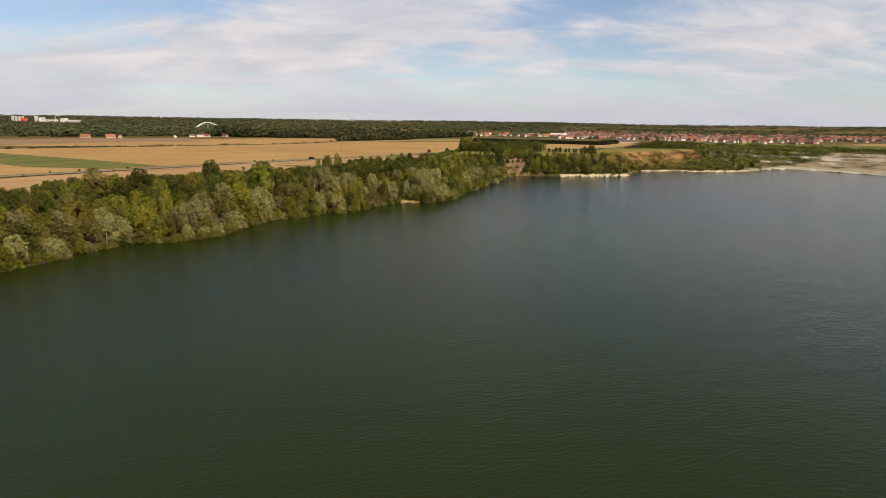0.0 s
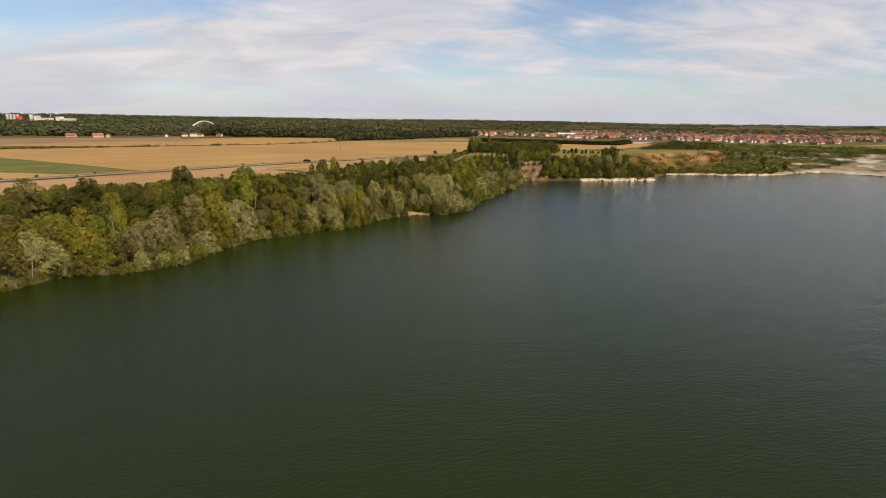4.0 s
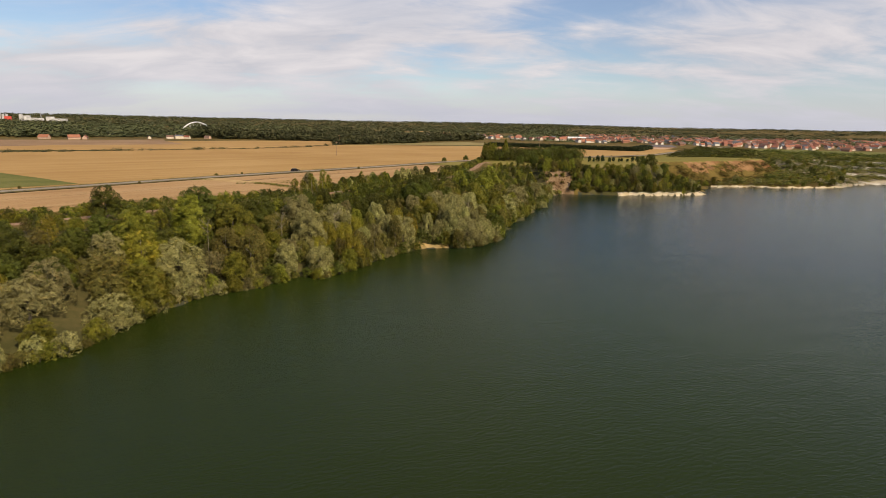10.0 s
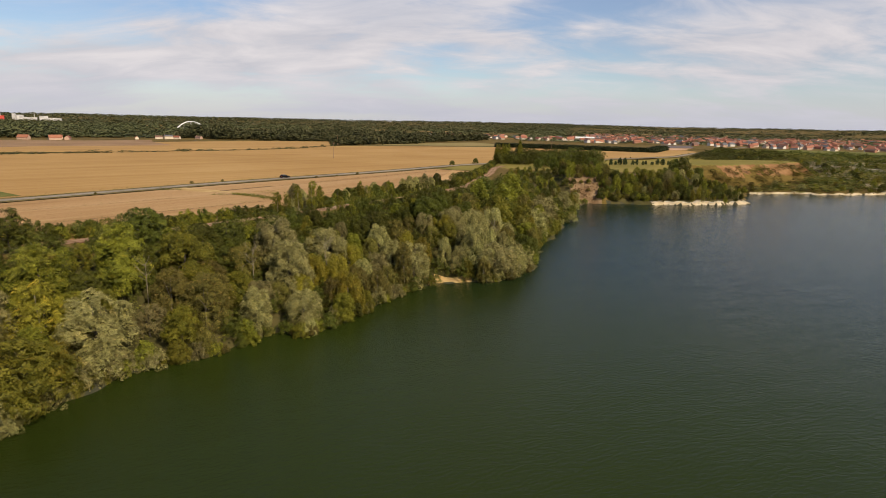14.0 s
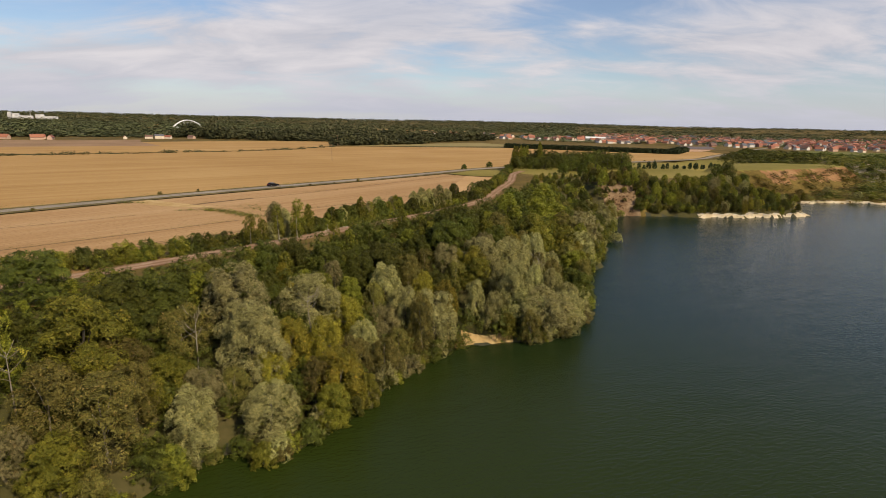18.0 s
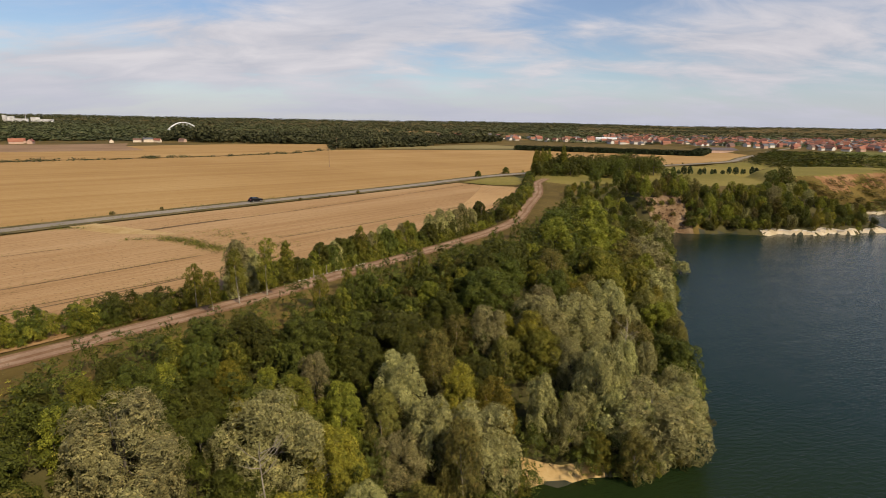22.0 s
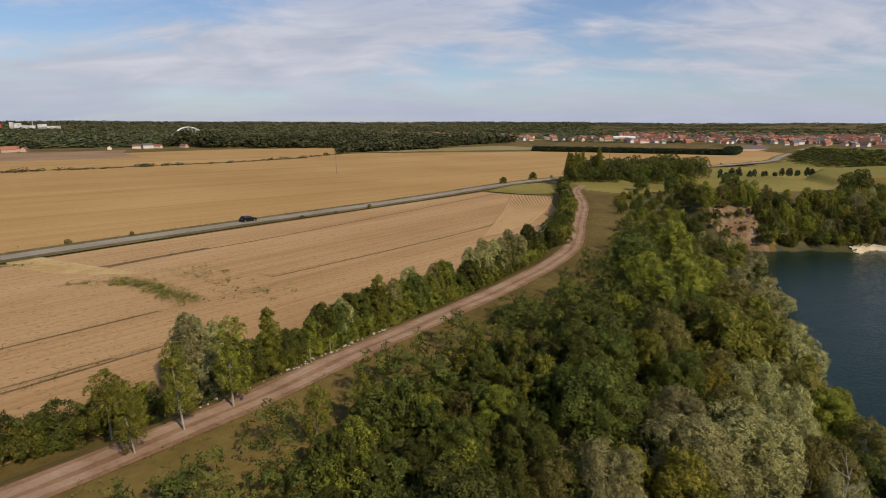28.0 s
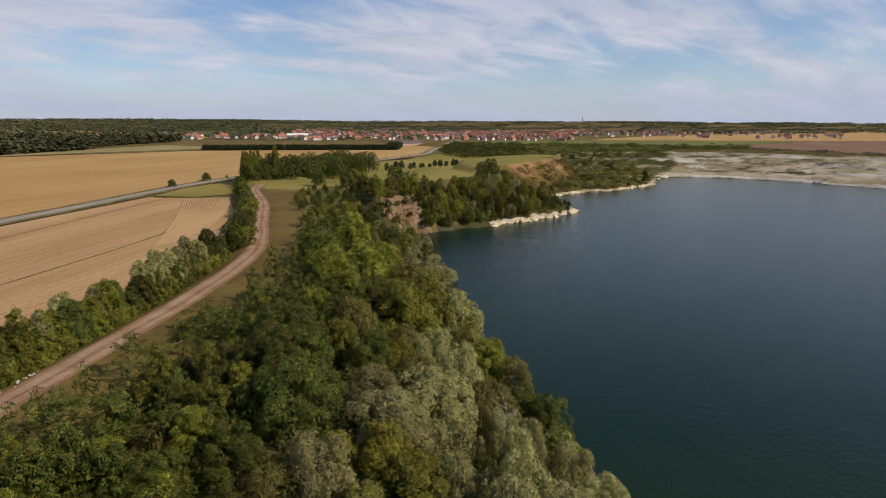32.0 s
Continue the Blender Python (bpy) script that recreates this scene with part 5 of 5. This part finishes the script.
# ---- arch bridge ----
STEEL = plain("white_steel", (0.70, 0.70, 0.70), 0.5)
bridge = empty("arch_bridge", -548, 1200, 13, 35)
for sy in (-5, 5):
    pts = [(-28 + 56 * i / 16, sy, 14 * (1 - (2 * i / 16 - 1) ** 2)) for i in range(17)]
    Build().tube(pts, [0.75] * 17, 8).make("arch", STEEL, bridge, smooth=True)
    for i in range(2, 15, 2):
        Build().tube([(pts[i][0], sy, -0.4), pts[i]], [0.12, 0.12], 5).make("hanger", STEEL, bridge)
Build().box(-29, 29, -6, 6, -1.2, -0.2).make("deck", STEEL, bridge)
for sx in (-29, 29):
    Build().box(sx - 2, sx + 2, -7, 7, -12, -1.2).make("abutment", PALE, bridge)
tagged(bridge, "white steel tied-arch bridge beyond the woods", "bridge")


# ---- power posts ----
POLE = plain("weathered_pole", (0.24, 0.16, 0.10), 0.85)


def power_post(x, y, h, z=FIELD_Z):
    root = empty("power_post", x, y, z, 40)
    Build().tube([(0, 0, -0.5), (0, 0, h)], [0.17, 0.12], 8).make("pole", POLE, root)
    Build().box(-1.1, 1.1, -0.08, 0.08, h - 0.9, h - 0.7).make("crossarm", POLE, root)
    for sx in (-1, 0, 1):
        Build().tube([(sx, 0, h - 0.7), (sx, 0, h - 0.35)], [0.07, 0.05], 6).make("insulator", GLASS, root)
    return tagged(root, "slim brown wooden power post in the cereal", "power post", "power posts")


power_post(-77.2, 369.8, 10.4)
power_post(95, 510, 10.4)
power_post(-118, 590, 10)


# ---- car ----
def car(x, y, turn):
    root = empty("car", x, y, FIELD_Z + 0.23, turn)
    paint = plain("black_car_paint", (0.012, 0.012, 0.014), 0.25, 0.2)
    tyre, alloy = plain("tyre_rubber", (0.02, 0.02, 0.02), 0.9), plain("alloy", (0.5, 0.5, 0.52), 0.3, 0.9)
    Build().prism([(-2.1, 0.28), (2.05, 0.28), (2.12, 0.62), (1.95, 0.86), (0.95, 0.98), (-2.0, 1.0), (-2.15, 0.7)], -0.86, 0.86).make("body", paint, root)
    Build().prism([(-1.95, 1.0), (0.95, 0.985), (0.3, 1.44), (-1.35, 1.47)], -0.72, 0.72).make("cabin", paint, root)
    Build().prism([(-1.7, 1.04), (0.75, 1.03), (0.25, 1.38), (-1.25, 1.40)], -0.735, 0.735).make("side_window", GLASS, root)
    for sx in (-1.32, 1.32):
        for sy in (-0.8, 0.8):
            w = Build().tube([(sx, sy - 0.1, 0.32), (sx, sy + 0.1, 0.32)], [0.32, 0.32], 16).make("wheel", tyre, root)
            Build().tube([(sx, sy - 0.115, 0.32), (sx, sy + 0.115, 0.32)], [0.19, 0.19], 12).make("rim", alloy, w)
    lamp = plain("lamp_lens", (0.7, 0.7, 0.65), 0.2)
    rear = plain("tail_lens", (0.4, 0.02, 0.02), 0.3)
    for sy in (-0.62, 0.62):
        Build().box(2.03, 2.11, sy - 0.18, sy + 0.18, 0.62, 0.76).make("headlight", lamp, root)
        Build().box(-2.14, -2.05, sy - 0.16, sy + 0.16, 0.72, 0.92).make("tail_light", rear, root)
    return tagged(root, "black hatchback car driving on the country road", "car")


car(-69.5, 226.8, 52)


# ---- weeds, tussocks and stones ----
def tufts(name, spots, h, w, mat, label, seed, leaves=14, category="weeds"):
    r = np.random.default_rng(seed)
    spots = np.array(spots, float)
    return tagged(far_wood(name, spots, h * (0.5 + r.random(len(spots))), w * (0.6 + 0.8 * r.random(len(spots))), leaves, mat, label, seed, -0.1), category=category)


def along(points, every, spread, seed, keep=1.0):
    r = np.random.default_rng(seed)
    p = smooth_line(points, every)
    return [tuple(q) for q in p + r.normal(size=p.shape) * spread if r.random() < keep]


tram = []
TRAMLINES = [[(-118, 80), (-80.6, 123.6), (-55.3, 155)], [(-100, 82), (-65.9, 120.2), (-47.3, 143.8)], [(-45.7, 173), (-25.5, 198), (-6.2, 224), (-1, 236)],
             [(-78, 176), (-71.3, 188), (-53.9, 210), (0.7, 293)], [(-71, 117), (-52, 139)], [(-128, 108), (-96.4, 143.6), (-84, 158)]]
for i, (points, keep) in enumerate(zip(TRAMLINES, (0.95, 0.85, 0.9, 0.5, 0.5, 0.35))):
    tram += along(points, 0.45, 0.22, 300 + i, keep)
    strip("tramline", smooth_line(points, 5), 0.24 if i < 4 else 0.16, LINE_SOIL, 0.075, "bare brown wheel line through the stubble", "tramline", follow=False)
tufts("weed_rows", tram, 0.5, 1.0, L_OLIVE, "thin rows of dry weeds along tramlines", 301)
weeds = []
for i in range(11):
    weeds += along([(-71, 169.6), (-66, 168.4), (-59, 163.9), (-52.5, 159)], 0.4, 1.2, 310 + i, 0.8)
for i in range(3):
    weeds += along([(-63, 175), (-58, 172.4), (-50, 167.4), (-44, 164.6), (-40, 167.5)], 0.4, 1.9, 320 + i, 0.6)
    weeds += along([(-77, 166.5), (-73, 168.5)], 0.4, 0.8, 330 + i, 0.9)
    weeds += along([(-99, 177), (-93, 179.4)], 0.4, 0.7, 340 + i, 0.9)
    weeds += along([(-70, 175.5), (-60, 178), (-46, 172)], 1.0, 1.4, 350 + i, 0.4)
tufts("weed_patch", weeds[::2], 0.5, 1.5, L_GREEN, "green weeds overgrowing the field entrance", 311, 16)
tufts("dock_plants", weeds[1::2], 0.55, 1.3, L_DARK, "dark dock and thistle at the field entrance", 314, 16)
strip("worn_lane", smooth_line([(-88, 176.5), (-79, 178.1), (-71.3, 187.9), (-66, 195)], 3), 0.8, LINE_SOIL, 0.08, "dark wheel-worn soil at the field entrance", "lane", follow=False)
scat = scatter([(-140, 40), (-86, 193), (-23, 272), (14, 268), (1, 202), (-37, 140), (-98, 60)], 5.0, 312)
tufts("stray_weeds", scat, 0.22, 0.6, L_OLIVE, "stray dry weeds in the stubble", 313, 8)
field("bare_patch", [(-97, 187), (-88, 182.5), (-78, 178.5), (-68, 174.5), (-76, 173.5), (-84, 174), (-92, 177), (-98, 181)], SAND, "pale wheel-worn soil at the field entrance", 0.085)
verge = []
nrm = sides_of(road_line)
for side in (-1, 1):
    for off in (3.1, 3.8, 4.5):
        verge += along([tuple(p) for p in (road_line + nrm * side * off)[30:110]], 1.1, 0.35, 320 + side + int(off * 3), 0.75)
tufts("verge_grass", verge, 0.8, 1.3, L_OLIVE, "tall dry grass along the road verge", 321, 14, "grass")
edge = []
tn = sides_of(track_line)
for off in (-2.1, -2.7, 2.2, 2.9):
    edge += along([tuple(p) for p in (track_line + tn * off)[::3]], 0.8, 0.3, 330 + int(off * 10), 0.7)
tufts("track_grass", edge, 0.42, 0.8, L_OLIVE, "dry grass tussocks beside the track", 331, 12, "grass")
strip_grass = scatter([(-46, 104), (-33, 116), (-20, 136), (-2, 160), (11, 185), (19, 203), (28, 246), (40, 275), (30, 300), (20, 240), (11, 197), (4, 178), (-14, 148), (-24, 134), (-40, 112)], 1.5, 340)
tufts("rough_grass", strip_grass, 0.34, 0.8, L_OLIVE, "rough grass between track and wood", 341, 9, "grass")
under = scatter(woods, 2.6, 345)
under = under[(under[:, 1] > 40)]
thick = scatter(woods, 3.0, 347)
thick = thick[(thick[:, 1] > 60) & (thick[:, 1] < 210)]
tufts("understorey", thick, 3.3, 4.0, L_DARK, "dense leafy understorey beneath the trees", 348, 110, "undergrowth")
tufts("undergrowth", under, 1.0, 2.6, L_GREEN, "nettles and brambles under the trees", 346, 22, "undergrowth")

# potato ridges in the corner of the stubble
rows = Build()
for i in range(30):
    k = i / 29
    top, bottom = Vector((4 + 14 * k, 288 - 6 * k, 0)), Vector((-9 + 13 * k, 208 + 8 * k + 12 * k * k, 0))
    n = 26
    pts = [bottom.lerp(top, j / n) + Vector((1.2 * math.sin(3 * j / n), 0, 0)) for j in range(n + 1)]
    v = []
    for p in pts:
        for o, z in ((-0.24, 0.0), (-0.09, 0.17), (0.09, 0.17), (0.24, 0.0)):
            v.append((p.x + o, p.y, FIELD_Z + 0.07 + z))
    rows.add(v, [(j * 4 + q, j * 4 + q + 1, j * 4 + q + 5, j * 4 + q + 4) for j in range(n) for q in range(3)])
tagged(rows.make("crop_ridges", RIDGE), "brown earthed-up ridges in the field corner", "crop rows", kind="stuff")

# chalk lumps along the track and tumbled blocks on the slope
def lumps(name, spots, size, mat, label, seed):
    r = random.Random(seed)
    b = Build()
    for x, y in spots:
        s = size * r.uniform(0.4, 1.3)
        z = gz(x, y)
        pts = []
        for kz, w in ((-0.3, 0.8), (0.25, 1.0), (0.7, 0.55)):
            for a in range(5):
                q = a * 1.2566 + r.uniform(-0.3, 0.3)
                pts.append((x + math.cos(q) * s * w * r.uniform(0.7, 1.1), y + math.sin(q) * s * w * r.uniform(0.7, 1.1), z + kz * s))
        b.add(pts, [(a + 5 * l, (a + 1) % 5 + 5 * l, (a + 1) % 5 + 5 * l + 5, a + 5 * l + 5) for l in (0, 1) for a in range(5)] + [(10, 11, 12, 13, 14)])
    return tagged(b.make(name, mat), label, "stones", kind="stuff")


lumps("chalk_lumps", along([(-30.5, 132.2), (-27.5, 136.8), (-24, 141.8), (-22, 144.4)], 0.22, 0.3, 350, 0.7) + along([(-36, 124), (-30.5, 132)], 0.8, 0.4, 349, 0.6), 0.13, CHALK, "pale chalk lumps along the track edge", 351)
r = np.random.default_rng(352)
lumps("rubble_blocks", [(x, y) for x, y in zip(60 + 15 * r.random(170), 240 + 17 * r.random(170)) if 1 < inside(SHORE, x, y) < 15], 0.5, RUBBLE, "tumbled blocks on the collapsed bank", 353)
lumps("shore_blocks", along([(102, 245.6), (110, 246.6), (126, 249), (140, 252.4), (149, 256.4)], 1.3, 0.6, 354, 0.6), 0.3, CHALK, "chalk blocks along the headland shore", 355)
for x, y in ((-28.9, 134.9), (-27.4, 137.3)):
    post = Build().tube([(0, 0, -0.3), (0, 0, 1.25)], [0.06, 0.05], 7).make("fence_post", PALE_BARK)
    post.matrix_basis = pose(x, y, gz(x, y))
    tagged(post, "short pale wooden post beside the track", "post", "track posts")


def pylon(x, y, h):
    root = empty("pylon", x, y, gz(x, y), 30)
    for sx, sy in ((-1, -1), (1, -1), (1, 1), (-1, 1)):
        Build().tube([(sx * 3.2, sy * 3.2, -0.5), (sx * 1.1, sy * 1.1, h * 0.6), (sx * 0.4, sy * 0.4, h)], [0.3, 0.25, 0.2], 5).make("leg", STEEL_GREY, root)
    for k in range(6):
        z, w = h * (0.1 + 0.15 * k), 3.0 * (1 - (0.1 + 0.15 * k)) + 0.5
        Build().tube([(-w, -w, z), (w, -w, z + h * 0.09)], [0.14, 0.14], 4).make("brace", STEEL_GREY, root)
        Build().tube([(w, w, z), (-w, w, z + h * 0.09)], [0.14, 0.14], 4).make("brace", STEEL_GREY, root)
    for z, w in ((h * 0.72, 7.0), (h * 0.86, 5.5)):
        Build().box(-w, w, -0.35, 0.35, z, z + 0.6).make("crossarm", STEEL_GREY, root)
    return tagged(root, "distant grey steel lattice power pylon", "pylon", "power pylons")


STEEL_GREY = plain("galvanised_steel", (0.2, 0.2, 0.21), 0.6, 0.3)
pylon(1110, 1290, 38)
pylon(1680, 1500, 34)


# ---- dead trees among the living ones ----
def dead_tree(x, y, h, seed):
    r = random.Random(seed)
    root = empty("dead_tree", x, y, gz(x, y) - 0.1, r.uniform(0, 360))
    lean = Vector((r.uniform(-0.8, 0.8), r.uniform(-0.8, 0.8), 0))
    trunk = [Vector((0, 0, -0.3)), lean * 0.3 + Vector((0, 0, h * 0.35)), lean + Vector((0, 0, h * 0.7)), lean * 1.4 + Vector((0, 0, h))]
    Build().tube(trunk, [0.11, 0.08, 0.05, 0.015], 7).make("trunk", PALE_BARK, root, smooth=True)
    for i in range(9):
        k = r.uniform(0.35, 0.95)
        start = trunk[1].lerp(trunk[3], k)
        a, w = r.uniform(0, 6.28), h * r.uniform(0.14, 0.28)
        tip = start + Vector((math.cos(a) * w, math.sin(a) * w, w * r.uniform(0.5, 1.3)))
        mid = start.lerp(tip, 0.5) + Vector((0, 0, -0.08 * w))
        b = Build().tube([start, mid, tip], [0.035, 0.022, 0.008], 5)
        b.tube([mid, mid + (tip - mid) * 0.7 + Vector((r.uniform(-0.4, 0.4), r.uniform(-0.4, 0.4), 0.3))], [0.025, 0.008], 4)
        b.make("branch", PALE_BARK, root)
    return tagged(root, "bare pale dead tree in the lakeside wood", "tree", "dead trees")


for i, (x, y, h) in enumerate(((-33, 79, 8.2), (-21, 88, 8.4), (14, 119, 8.0), (-46, 66, 8), (-66, 22, 7.5), (-74, 3, 7))):
    dead_tree(x, y, h, 500 + i)
